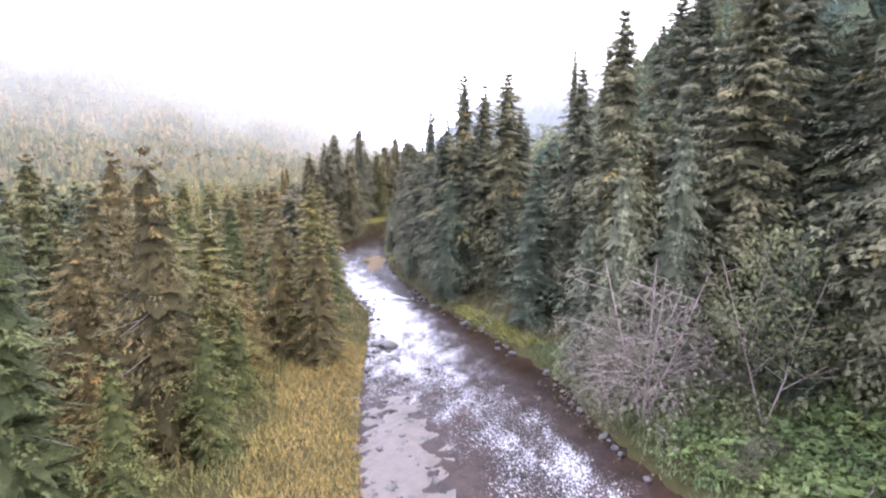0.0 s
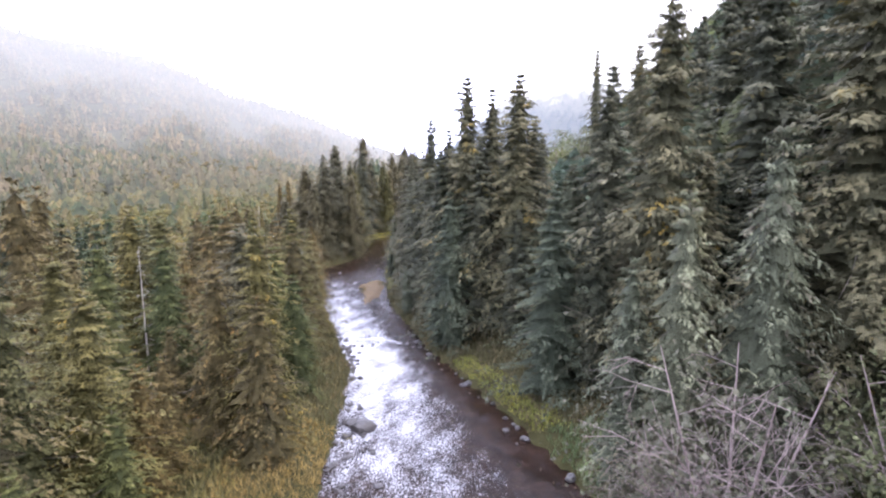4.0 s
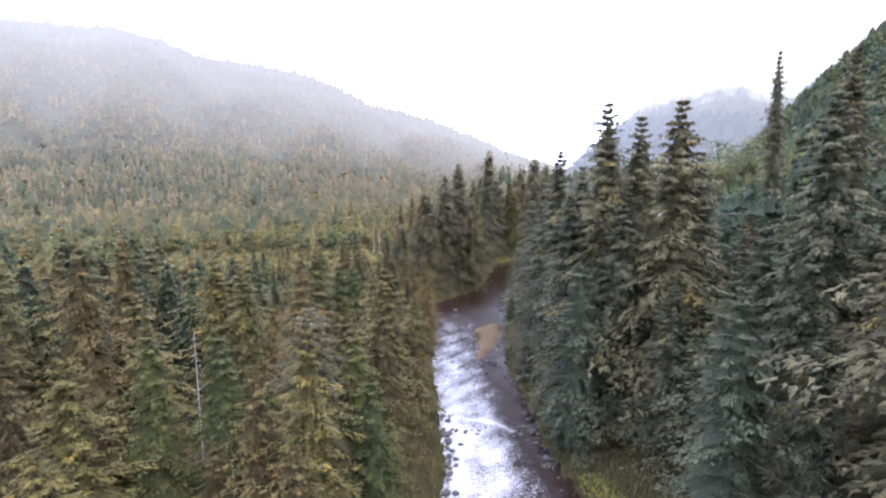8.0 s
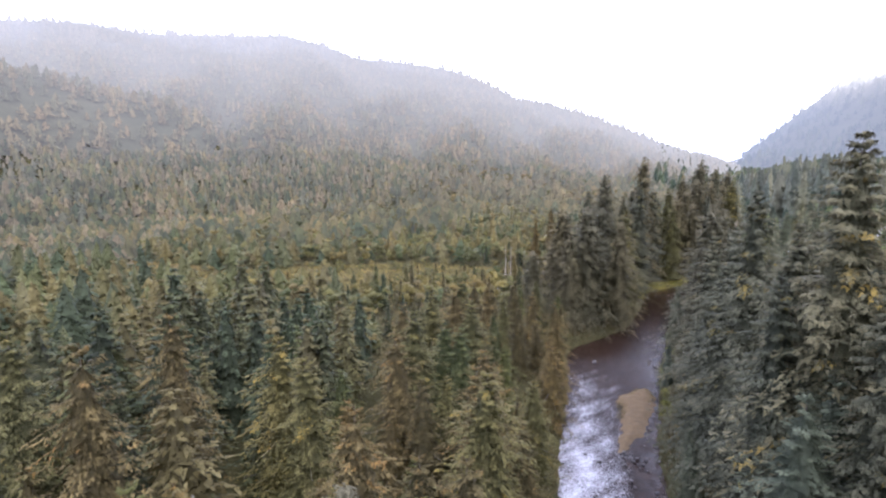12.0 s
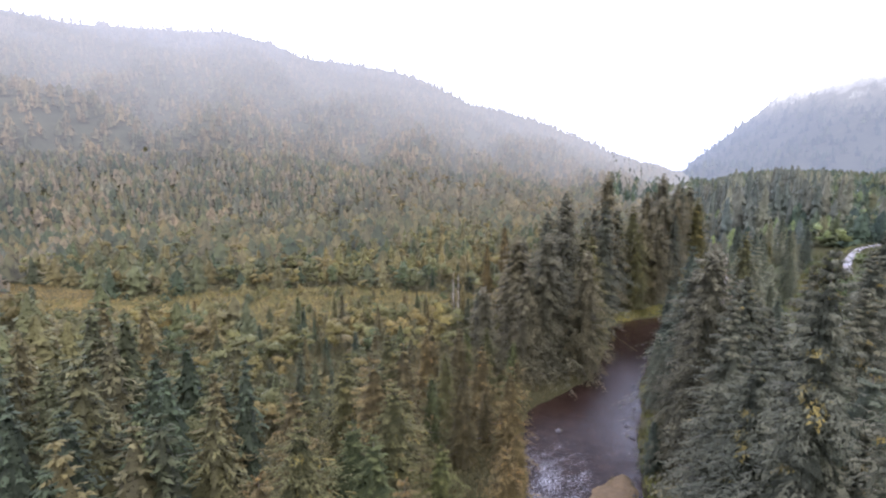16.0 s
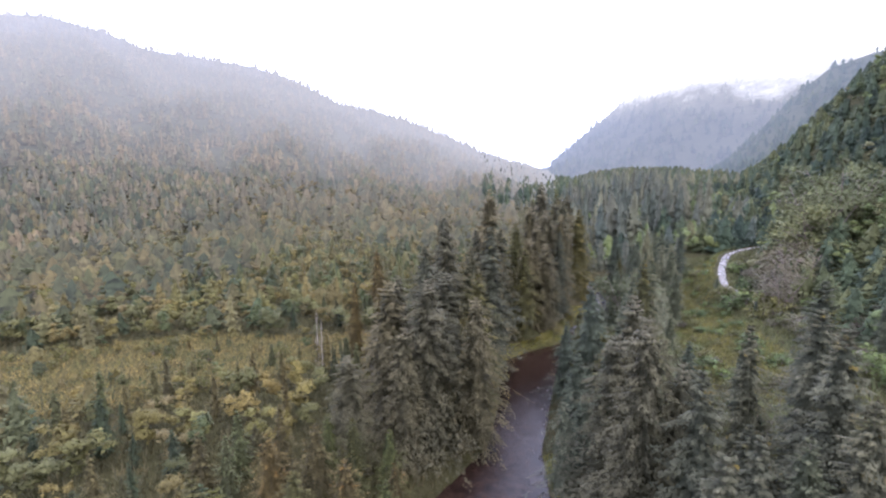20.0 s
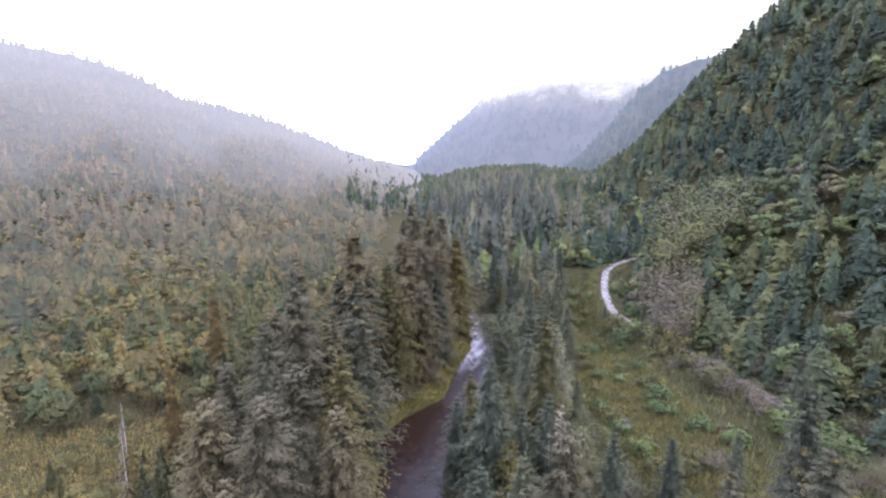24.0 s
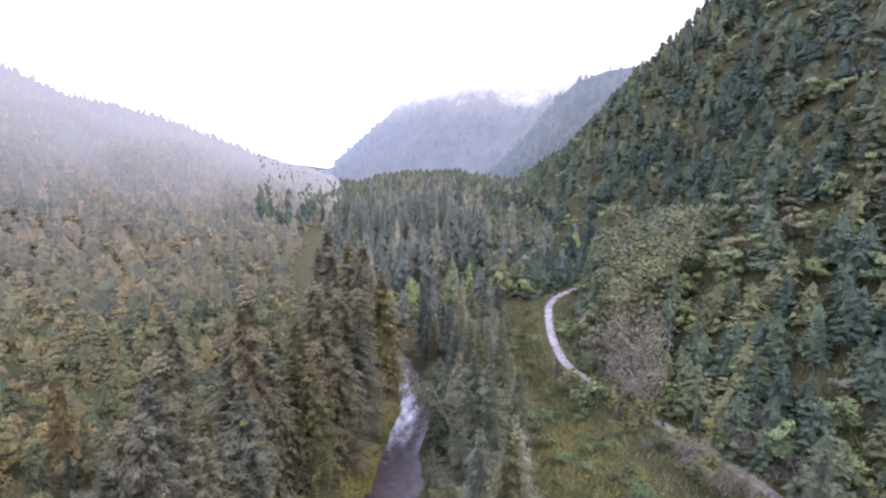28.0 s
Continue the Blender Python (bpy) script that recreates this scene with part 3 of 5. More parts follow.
def spruce_crown(r, height, radius, levels, per, colours, droop=0.5, start=0.08, twigs=6, full=0.8, bare=0.0, gaps=0.15, moss=(0, (0, 0, 0)), core=0.52, tiers=30, points=9, grain=0.019):
    """Boughs in uneven whorls, each a drooping fan of small sprays of needles. Returns vertices, triangles, leaf colours and normals."""
    hs = []
    for i in range(levels):
        t = ((i + 0.5) / levels) ** 0.9
        wide = r.normal(1, 0.17)
        for j in range(per):
            if r.random() > gaps:
                hs.append((start + (1 - start) * (t + r.normal(0, 0.55 * (1.05 - t) / levels)), 2 * math.pi * (j / per) + i * 2.4 + r.normal(0, 0.3), wide))
    hs = np.array([b for b in hs if start <= b[0] < 0.992])
    h, phi = hs[:, 0], hs[:, 1]
    n = len(h)
    shape = np.clip(1.0 - h, 0, 1) ** full * (0.7 + 0.3 * np.clip((h - start) / 0.15, 0, 1)) * hs[:, 2]
    shape *= 1 + 0.16 * np.sin(phi * 2 + h * 11 + r.random() * 6) + 0.12 * np.sin(phi + h * 23 + r.random() * 6)
    ln = radius * shape * r.uniform(0.6, 1.12, n) + 0.009 * height
    tilt = np.interp(h, [0, 0.5, 0.85, 1], [-0.12, 0.06, 0.2, 0.6]) + r.normal(0, 0.09, n)
    sag = droop * np.interp(h, [0, 0.6, 1], [0.75, 0.6, 0.2])
    out = np.stack([np.cos(phi), np.sin(phi), 0 * phi], -1)
    side = np.stack([-np.sin(phi), np.cos(phi), 0 * phi], -1)
    up = np.array([0, 0, 1.0])

    def spine(s):
        return out * (ln * s * np.cos(tilt))[:, None] + up * (h * height + ln * (s * np.sin(tilt) - sag * s * s + 0.2 * sag * s ** 5))[:, None]

    verts, tone, norms, owner = [], [], [], []
    bough = r.normal(0, 0.08, n)
    fan = np.minimum(ln * 0.34, 0.075 * height)
    fine = grain * height * (0.55 + 0.45 * np.clip(ln / radius, 0, 1))
    count = 2 * twigs + twigs // 2
    for k in range(count):
        hang = k >= 2 * twigs
        s = 0.14 + 0.9 * ((k * 0.618 + 0.13) % 1.0) ** 0.8 + r.uniform(-0.05, 0.05, n)
        u = r.uniform(-1, 1, n) if k > 1 else 0.15 * r.normal(0, 1, n)
        lat = u * fan * (1.12 - 0.78 * s)
        p = spine(s) + side * lat[:, None] - up * (np.abs(lat) * (0.12 + 0.45 * droop) + (0.5 * fine if hang else 0))[:, None]
        along = out * 0.7 + side * (0.9 * u)[:, None] - up * (r.uniform(0.05, 0.35 + 0.5 * droop, n) + (1.6 if hang else 0))[:, None] + r.normal(0, 0.18, (n, 3))
        nrm = (out * 0.9 + up * 0.35 if hang else out * 0.4 + up * 0.85) + side * (0.3 * u)[:, None] + r.normal(0, 0.12, (n, 3))
        verts.append(sprays(p, along, fine * r.uniform(0.7, 1.3, n), nrm, 0.36))
        # crown shade painted in: inner and hanging sprays darker, tips lighter
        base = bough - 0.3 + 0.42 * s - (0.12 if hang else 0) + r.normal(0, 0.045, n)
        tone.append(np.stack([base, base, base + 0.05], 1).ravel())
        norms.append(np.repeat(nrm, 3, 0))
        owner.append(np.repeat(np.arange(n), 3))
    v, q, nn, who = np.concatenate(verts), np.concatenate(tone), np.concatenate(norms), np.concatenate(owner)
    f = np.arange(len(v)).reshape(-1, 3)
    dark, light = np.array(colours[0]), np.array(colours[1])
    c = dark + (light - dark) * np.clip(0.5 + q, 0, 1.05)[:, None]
    amount, colour = moss
    if amount:
        share = np.where(r.random(n) < amount * 4, r.uniform(0.3, 0.9, n), 0)[who] * np.repeat(r.random(len(v) // 3) < 0.5, 3)
        c = c + (np.array(colour) * (0.65 + 0.7 * q)[:, None] - c) * share[:, None]
    # the dense middle of the tree, its shade painted as darker leaf colour
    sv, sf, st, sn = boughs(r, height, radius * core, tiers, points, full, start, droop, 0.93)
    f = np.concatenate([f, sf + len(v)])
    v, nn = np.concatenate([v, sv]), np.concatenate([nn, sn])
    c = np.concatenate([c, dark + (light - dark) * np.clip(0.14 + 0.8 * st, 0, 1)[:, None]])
    if bare:
        pick = v[:, 2] > height * (1 - bare)
        drop = np.resize(np.repeat(r.random(len(v) // 3 + 1) < 0.5, 3), len(v)) & pick
        c[pick] = np.array((0.19, 0.17, 0.11)) * (0.5 + 0.6 * r.random(pick.sum()))[:, None]
        f = f[~drop[f].any(1)]
    return v, f, c, nn


def pole(p0, p1, r0, r1, sides=6):
    """A tapered round piece between two points, as vertices and triangles."""
    p0, p1 = np.array(p0, float), np.array(p1, float)
    d = (p1 - p0) / (np.linalg.norm(p1 - p0) + 1e-9)
    a = np.cross(d, (0.3, 0.9, 0.2))
    a /= np.linalg.norm(a)
    b = np.cross(d, a)
    ang = np.linspace(0, 2 * math.pi, sides, endpoint=False)
    ring = np.cos(ang)[:, None] * a + np.sin(ang)[:, None] * b
    v = np.concatenate([p0 + ring * r0, p1 + ring * r1])
    f = []
    for i in range(sides):
        j = (i + 1) % sides
        f += [(i, j, sides + j), (i, sides + j, sides + i)]
    return v, np.array(f)


def joined(pieces):
    vs, fs, n = [], [], 0
    for v, f in pieces:
        vs.append(v)
        fs.append(f + n)
        n += len(v)
    return np.concatenate(vs), np.concatenate(fs)


def spruce(seed, name, height, radius, levels, per, colours, label, bark=BARK, category="conifer", **more):
    """One conifer: a tapered trunk with dead snags and a crown of fronds, under an Empty at its foot."""
    r = np.random.default_rng(seed)
    root = new(name)
    tagged(root, label, category)
    pieces, lean = [], r.normal(0, 0.004, 2) * height
    knots = [0, 0.04, 0.25, 0.55, 0.85, 1.0]
    girth = height * 0.0125
    at = lambda t: (lean[0] * t * t, lean[1] * t * t, height * t - (0.8 if t == 0 else 0))
    thick = lambda t: girth * (1.0 - 0.96 * t) * (1.5 if t == 0 else 1)
    for t0, t1 in zip(knots, knots[1:]):
        pieces.append(pole(at(t0), at(t1), thick(t0), thick(t1), 7))
    for _ in range(10):
        t, a = r.uniform(0.05, 0.5), r.uniform(0, 6.28)
        p = np.array(at(t))
        pieces.append(pole(p, p + np.array([math.cos(a), math.sin(a), -0.15]) * radius * r.uniform(0.3, 0.75), 0.05, 0.015, 3))
    tv, tf = joined(pieces)
    soup("trunk", tv, tf, bark, parent=root, smooth=True)
    v, f, c, nn = spruce_crown(r, height, radius, levels, per, colours, **more)
    v[:, 0] += lean[0] * (v[:, 2] / height) ** 2
    v[:, 1] += lean[1] * (v[:, 2] / height) ** 2
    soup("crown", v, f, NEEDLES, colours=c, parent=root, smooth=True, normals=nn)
    return root


def leafy_crown(r, tips, leaf, count, spread, colours):
    """Many small sprays of leaves round the ends of the twigs, painted lighter towards the outside for crown shade."""
    n = len(tips) * count
    p = np.repeat(tips, count, 0) + r.normal(0, 1, (n, 3)) * spread * (1, 1, 0.6)
    a = r.normal(0, 1, (n, 3)) * (1, 1, 0.6)
    a /= np.linalg.norm(a, axis=1)[:, None]
    b = np.cross(a, r.normal(0, 1, (n, 3)))
    b /= np.linalg.norm(b, axis=1)[:, None]
    s = leaf * r.uniform(0.6, 1.4, n)[:, None]
    mid = tips.mean(0) * (1, 1, 0.75)
    reach = np.linalg.norm(p - mid, axis=1)
    nn = (p - mid) / reach[:, None] * 0.8 + np.array([0, 0, 0.7]) + r.normal(0, 0.25, (n, 3))
    flip = ((np.cross(a, b) * nn).sum(1) < 0)[:, None]
    b = np.where(flip, -b, b)
    v = np.stack([p - a * s, p - b * s * 0.55, p + a * s, p + b * s * 0.55], 1).reshape(-1, 3)
    i = np.arange(n)[:, None] * 4
    f = np.concatenate([i + (0, 1, 2), i + (0, 2, 3)])
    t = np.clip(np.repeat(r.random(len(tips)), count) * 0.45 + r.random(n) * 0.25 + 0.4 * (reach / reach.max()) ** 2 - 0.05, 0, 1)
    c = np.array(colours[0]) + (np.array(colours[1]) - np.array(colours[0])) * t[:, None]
    return v, f, np.repeat(c, 4, 0), np.repeat(nn, 4, 0)


def broadleaf(seed, name, height, spread, colours, label, leaves=26, leaf=0.3, bareness=0.25, stems=1, category="tree", crown_from=0.3, limbs=6, deep=3, hang=0.0, girth=0.011):
    """An alder or bush: leaning stems, forked limbs, bare twigs and loose clumps of leaves."""
    r = np.random.default_rng(seed)
    root = new(name)
    tagged(root, label, category)
    pieces, tips = [], []

    def grow(p, d, length, rad, depth):
        q = p + d * length
        pieces.append(pole(p, q, rad, rad * 0.6, 5 if depth < 1 else 3))
        if depth == deep or length < 0.25:
            tips.append(q)
            return
        for _ in range(3 if depth else limbs - 1):
            t = r.uniform(0.35, 1.0)
            nd = d * (0.75 if depth else 0.5) + r.normal(0, 0.55, 3) * (1, 1, 0.5) + np.array([0, 0, 0.12 - (0.1 + hang) * depth])
            nd /= np.linalg.norm(nd)
            grow(p + d * length * t, nd, length * r.uniform(0.45, 0.7), rad * 0.5, depth + 1)

    for k in range(stems):
        a = 6.28 * k / stems + r.random()
        lean = 0.12 if stems == 1 else 0.4
        d = np.array([math.cos(a) * lean, math.sin(a) * lean, 1.0])
        d /= np.linalg.norm(d)
        p = np.array([0, 0, -0.4])
        grow(p, d, height * 0.55, height * girth, 0)
        for t in np.linspace(crown_from, 0.95, limbs):
            b = r.uniform(0, 6.28)
            o = np.array([math.cos(b), math.sin(b), r.uniform(0.1, 0.5)])
            grow(p + d * height * 0.9 * t, o / np.linalg.norm(o), spread * (1.1 - 0.7 * t) * 0.6, height * girth * 0.42, 1)
        pieces.append(pole(p + d * height * 0.5, p + d * height * 0.95, height * 0.007, height * 0.002, 5))
    tv, tf = joined(pieces)
    soup("stem", tv, tf, ALDER_BARK, parent=root, smooth=True)
    tips = np.array(tips)
    tips = tips[r.random(len(tips)) > bareness]
    v, f, c, nn = leafy_crown(r, tips, leaf, leaves, spread * 0.15, colours)
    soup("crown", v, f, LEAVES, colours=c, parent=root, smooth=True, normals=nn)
    return root


DARK = ((0.038, 0.043, 0.029), (0.148, 0.139, 0.087))
BLUE = ((0.036, 0.044, 0.029), (0.146, 0.156, 0.1))
OLIVE = ((0.032, 0.033, 0.013), (0.158, 0.14, 0.054))
GOLD = ((0.036, 0.03, 0.013), (0.185, 0.138, 0.055))
GREEN = ((0.028, 0.036, 0.014), (0.138, 0.14, 0.052))
MOSS = (0.3, 0.22, 0.05)
LICHEN = (0.2, 0.175, 0.105)

KINDS = {}
for i in range(3):
    KINDS.setdefault("tall", []).append(spruce(10 + i, "spruce_tree", 46, 10.5, 44, 9, DARK, "tall dark old spruce standing on the river bank", droop=0.7, start=0.05, moss=(0.018, MOSS), gaps=0.2, full=0.66, twigs=17, tiers=30, grain=0.0145))
    KINDS.setdefault("old", []).append(spruce(20 + i, "spruce_tree", 42, 9.8, 42, 10, ((0.036, 0.035, 0.021), (0.14, 0.122, 0.07)), "old spruce with hanging pale lichen on its boughs", droop=0.9, start=0.05, moss=(0.03, LICHEN), gaps=0.25, bare=0.06, full=0.52, twigs=16, tiers=28, grain=0.0155))
    KINDS.setdefault("young", []).append(spruce(30 + i, "spruce_tree", 26, 8.2, 26, 9, OLIVE, "olive-green young spruce in the dense riverside forest", droop=0.55, start=0.03, moss=(0.02, MOSS), gaps=0.15, full=0.66, twigs=14, tiers=22, grain=0.017))
    KINDS.setdefault("gold", []).append(spruce(40 + i, "hemlock_tree", 22, 7.6, 20, 8, GOLD, "golden-brown mossy hemlock in the riverside forest", droop=0.75, start=0.03, moss=(0.04, (0.3, 0.17, 0.05)), gaps=0.15, full=0.62, twigs=14, tiers=22, grain=0.017))
    KINDS.setdefault("green", []).append(spruce(50 + i, "spruce_tree", 20, 6.8, 19, 8, GREEN, "fresh green young conifer among the riverside trees", droop=0.5, start=0.02, gaps=0.12, full=0.68, twigs=14, tiers=22, grain=0.017))
    KINDS.setdefault("blue", []).append(spruce(60 + i, "spruce_tree", 22, 7.2, 21, 8, BLUE, "dense blue-green spruce on the eastern slope", droop=0.4, start=0.02, gaps=0.1, full=0.68, twigs=14, tiers=22, grain=0.017))
    KINDS.setdefault("pale", []).append(spruce(65 + i, "hemlock_tree", 24, 7.8, 22, 8, ((0.062, 0.066, 0.042), (0.26, 0.262, 0.165)), "pale grey-green hemlock with drooping boughs over the river", droop=1.0, start=0.04, gaps=0.2, full=0.6, moss=(0.08, (0.2, 0.16, 0.12)), twigs=14, tiers=22, grain=0.017))
    KINDS.setdefault("alder", []).append(broadleaf(70 + i, "alder_tree", 20, 8.5, ((0.05, 0.058, 0.026), (0.15, 0.155, 0.072)), "grey-green alder with half-bare twigs by the river", leaves=26, leaf=0.28, bareness=0.15, stems=2, crown_from=0.15, limbs=6, girth=0.007))
    KINDS.setdefault("bare", []).append(broadleaf(75 + i, "alder_tree", 11, 8.0, ((0.065, 0.062, 0.042), (0.16, 0.148, 0.1)), "leafless alder with drooping pinkish-grey branches over the water", leaves=6, leaf=0.16, bareness=0.25, stems=4, crown_from=0.12, limbs=10, hang=0.32, girth=0.0055))
    KINDS.setdefault("bush", []).append(broadleaf(80 + i, "bush", 6, 3.6, ((0.06, 0.065, 0.02), (0.17, 0.155, 0.05)), "yellowing leafy bush in the clearing", leaves=9, leaf=0.4, bareness=0.05, stems=3, category="bush", crown_from=0.15, limbs=4, deep=2))
    KINDS.setdefault("lush", []).append(broadleaf(85 + i, "bush", 5, 3.4, ((0.045, 0.07, 0.022), (0.16, 0.2, 0.07)), "fresh green leafy bush in the clearing", leaves=9, leaf=0.36, bareness=0.0, stems=3, category="bush", crown_from=0.15, limbs=4, deep=2))
    KINDS.setdefault("grey", []).append(broadleaf(90 + i, "bush", 9, 5.0, ((0.075, 0.068, 0.042), (0.18, 0.155, 0.1)), "grey-brown alder bush losing its leaves", leaves=34, leaf=0.17, bareness=0.1, stems=3, category="bush", crown_from=0.2, limbs=5, deep=2))
    KINDS.setdefault("lime", []).append(broadleaf(95 + i, "alder_tree", 12, 5.4, ((0.07, 0.08, 0.034), (0.19, 0.195, 0.085)), "yellow-green alder on the hillside", leaves=64, leaf=0.2, bareness=0.0, stems=3, limbs=5, deep=2))
KINDS["dead"] = [spruce(200, "dead_spruce", 26, 3.6, 30, 5, ((0.2, 0.17, 0.14), (0.42, 0.37, 0.31)), "dead grey spruce with bare branches", bark=PALE_BARK, droop=0.7, gaps=0.55, twigs=3, core=0.1, category="dead tree")]
SIZE = {"tall": 46, "old": 42, "young": 26, "gold": 22, "green": 20, "blue": 22, "alder": 20, "bush": 6, "lush": 5, "grey": 9, "lime": 12, "dead": 26, "pale": 24, "bare": 11}
used = set()
GROUPS = {"tall": "old spruces on the bank", "old": "lichen-hung old spruces", "young": "young riverside spruces", "gold": "golden hemlocks", "green": "young riverside spruces", "blue": "blue-green spruces", "alder": "riverside alders", "bare": "riverside alders", "pale": "pale hemlocks", "bush": "clearing bushes", "lush": "clearing bushes", "grey": "clearing bushes", "lime": "hillside alders", "dead": "dead spruces"}


def plant(kind, x, y, height, wide=1.0):
    """Stands a tree of a kind on the ground, at its height."""
    k = int(rng.integers(len(KINDS[kind])))
    z = float(ground_height(x, y)) - 0.1
    s = height / SIZE[kind]
    source = KINDS[kind][k]
    ob = source if (kind, k) not in used else copy_thing(source, Matrix())
    used.add((kind, k))
    ob.matrix_basis = Matrix.LocRotScale((x, y, z), Euler((0, 0, rng.uniform(0, 6.28))), (s * wide, s * wide, s))
    tagged(ob, group=GROUPS[kind])
    return ob


def bog(x, y):
    """Below 1 inside the open bog in the western forest."""
    a = radians(32)
    u, w = (x + 165) * math.cos(a) + (y - 228) * math.sin(a), -(x + 165) * math.sin(a) + (y - 228) * math.cos(a)
    return np.hypot(u / 88, w / (24 + 6 * rough(x, y, 25)))


def patches(x, y):
    """Below 1 on the open rust-coloured patches of the bog."""
    return np.minimum(np.hypot((x + 252) / 34, (y - 194) / 15), np.hypot((x + 192) / 18, (y - 163) / 9)) + 0.2 * rough(x, y, 9, 2)


def clearing(x, y):
    """True in the open shrub strip between the river trees and the road."""
    x, y = np.asarray(x, float), np.asarray(y, float)
    return (y > 225) & (y < 372) & (x > np.interp(y, [225, 256, 300, 350, 372], [2, -6, -4, 4, 14])) & (x < np.interp(y, [225, 250, 290, 325, 372], [15, 15, 12, 11, 24]))


# hand-placed trees, stand by stand: kind, x, y, height of the top over the datum, breadth
taken = []


def stand(*trees):
    for kind, x, y, top_z, wide in trees:
        plant(kind, x, y, top_z - float(ground_height(x, y)), wide)
        taken.append((x, y, 4.0))


stand(('tall', -4.2, 128.9, 52.5, 1.0), ('tall', 5.1, 120.1, 51.5, 1.15), ('tall', -9.2, 128.7, 38.6, 0.95), ('tall', 34.5, 201.3, 71, 0.5), ('tall', -13.1, 147.4, 46, 0.9))
stand(('tall', 33.7, 149, 61.8, 0.9), ('tall', -19.6, 163.3, 37.5, 1.0), ('tall', 21, 88, 56, 1.0), ('tall', 38, 50, 54, 1.1), ('tall', 32, 70, 56, 1.2), ('tall', 36, 96, 62, 1.2))
stand(('young', -26.1, 79, 29.9, 0.85), ('gold', -32, 47.8, 34.5, 0.85), ('young', -36, 56, 30, 1.0), ('green', -29.4, 58.4, 17.5, 1.1), ('gold', -23.7, 73.2, 22.8, 1.1), ('dead', -45.2, 86.8, 25.6, 0.7))
stand(('young', -74.9, 85.9, 33.9, 1.0), ('gold', -61.4, 86.8, 34.4, 0.9), ('gold', -69.9, 99.9, 32.9, 0.9), ('young', -61.3, 108.7, 29.1, 1.1), ('old', -33.3, 90.7, 28.1, 1.2), ('young', -57.8, 149.6, 24.8, 1.1))
stand(('gold', -35.6, 102.8, 24, 1.1), ('green', -41.9, 86.7, 26.6, 1.0), ('young', -58.6, 133.4, 26.7, 1.1), ('blue', -6.6, 117.8, 31.1, 1.0), ('young', -70.4, 155, 22.8, 1.1), ('gold', -61.6, 186, 17.9, 1.1))
stand(('gold', -66.6, 140.5, 25, 1.1), ('green', -53.8, 139.8, 23, 1.1), ('young', -61.5, 158.2, 19.5, 1.1))
stand(('blue', 23.3, 132.4, 34.3, 1.1), ('blue', 8.9, 93.7, 32.6, 1.15), ('pale', 13.4, 71.5, 27.5, 0.85), ('pale', 22.6, 82.6, 34.5, 0.8), ('pale', 16.2, 66.5, 34, 0.8), ('pale', 22.5, 65, 39, 0.8), ('alder', 28, 53, 27, 0.75), ('alder', 34, 58, 29, 0.8), ('bare', 17.2, 57.5, 25.5, 0.8), ('bare', 14.6, 61.5, 17, 0.8))
stand(('tall', 1, 131, 50.5, 0.95), ('tall', 9, 127, 45, 1.1), ('tall', -8, 137, 43, 1.0), ('tall', -1, 121, 41, 1.0), ('blue', 14, 112, 36, 1.1), ('tall', 18, 105, 50, 1.1), ('tall', 40, 118, 66, 1.2), ('blue', 33, 56, 30, 1.1), ('tall', 46, 96, 70, 1.1), ('tall', 52, 112, 76, 1.1), ('tall', 49, 132, 72, 1.0), ('tall', 58, 124, 80, 1.1))
stand(('tall', 43, 80, 64, 1.1), ('tall', 45, 63, 58, 1.1), ('tall', 47, 150, 68, 1.0))
stand(('old', -69.2, 268.3, 44.1, 0.9), ('old', -63.8, 249.4, 43.1, 0.9), ('old', -80.3, 303.6, 40.5, 0.85), ('old', -49.9, 348.3, 46.6, 0.9), ('tall', -66.9, 258.8, 44.1, 0.9), ('old', -60.1, 284.9, 50.3, 0.9), ('old', -54.6, 389.5, 48.5, 0.9))
stand(('old', -59.2, 225.5, 29, 1.4), ('old', -74.1, 242.5, 31.7, 1.1), ('old', -77.5, 237, 21.8, 1.4), ('old', -71.3, 208, 24.2, 1.3), ('dead', -97.2, 246, 18.3, 0.9), ('dead', -107.6, 262.3, 15.1, 0.8))
stand(('gold', -105.4, 304.7, 28.7, 0.8), ('gold', -89, 249.7, 29.1, 0.6), ('old', -23.1, 186.5, 40.8, 0.9), ('old', -18.9, 187.4, 35.4, 0.9), ('old', -23.1, 208.7, 38, 0.9), ('pale', -14.5, 262, 31, 1.0), ('pale', -19, 270, 27, 1.0), ('dead', -21.4, 219.2, 34.8, 0.9))
stand(('blue', -29, 239.8, 33, 1.0), ('young', -17.6, 254.5, 35.8, 0.85), ('blue', -12.2, 293, 30.6, 0.9), ('blue', -4.8, 336.4, 34.4, 0.9), ('lime', -16.5, 303, 24, 1.1), ('blue', 7.8, 231.5, 24, 1.0), ('blue', 29.8, 252.2, 29.5, 1.0))
stand(('grey', 31, 312.1, 33, 1.2), ('grey', 25, 299.6, 28, 1.3), ('lime', 50.4, 345, 53, 1.2), ('lime', 44, 338, 47, 1.3), ('lime', 58, 352, 60, 1.2), ('grey', 34, 322, 34, 1.2))


def scatter(x0, x1, y0, y1, step, seed):
    r = np.random.default_rng(seed)
    gx, gy = np.meshgrid(np.arange(x0, x1, step), np.arange(y0, y1, step))
    x = (gx + r.uniform(-0.48, 0.48, gx.shape) * step).ravel()
    y = (gy + r.uniform(-0.48, 0.48, gx.shape) * step).ravel()
    p = r.permutation(len(x))
    return x[p], y[p]


def free(x, y):
    return all((x - a) ** 2 + (y - b) ** 2 > d * d for a, b, d in taken)


def choose(r, options):
    w = np.array([o[1] for o in options], float)
    return options[int(r.choice(len(options), p=w / w.sum()))][0]


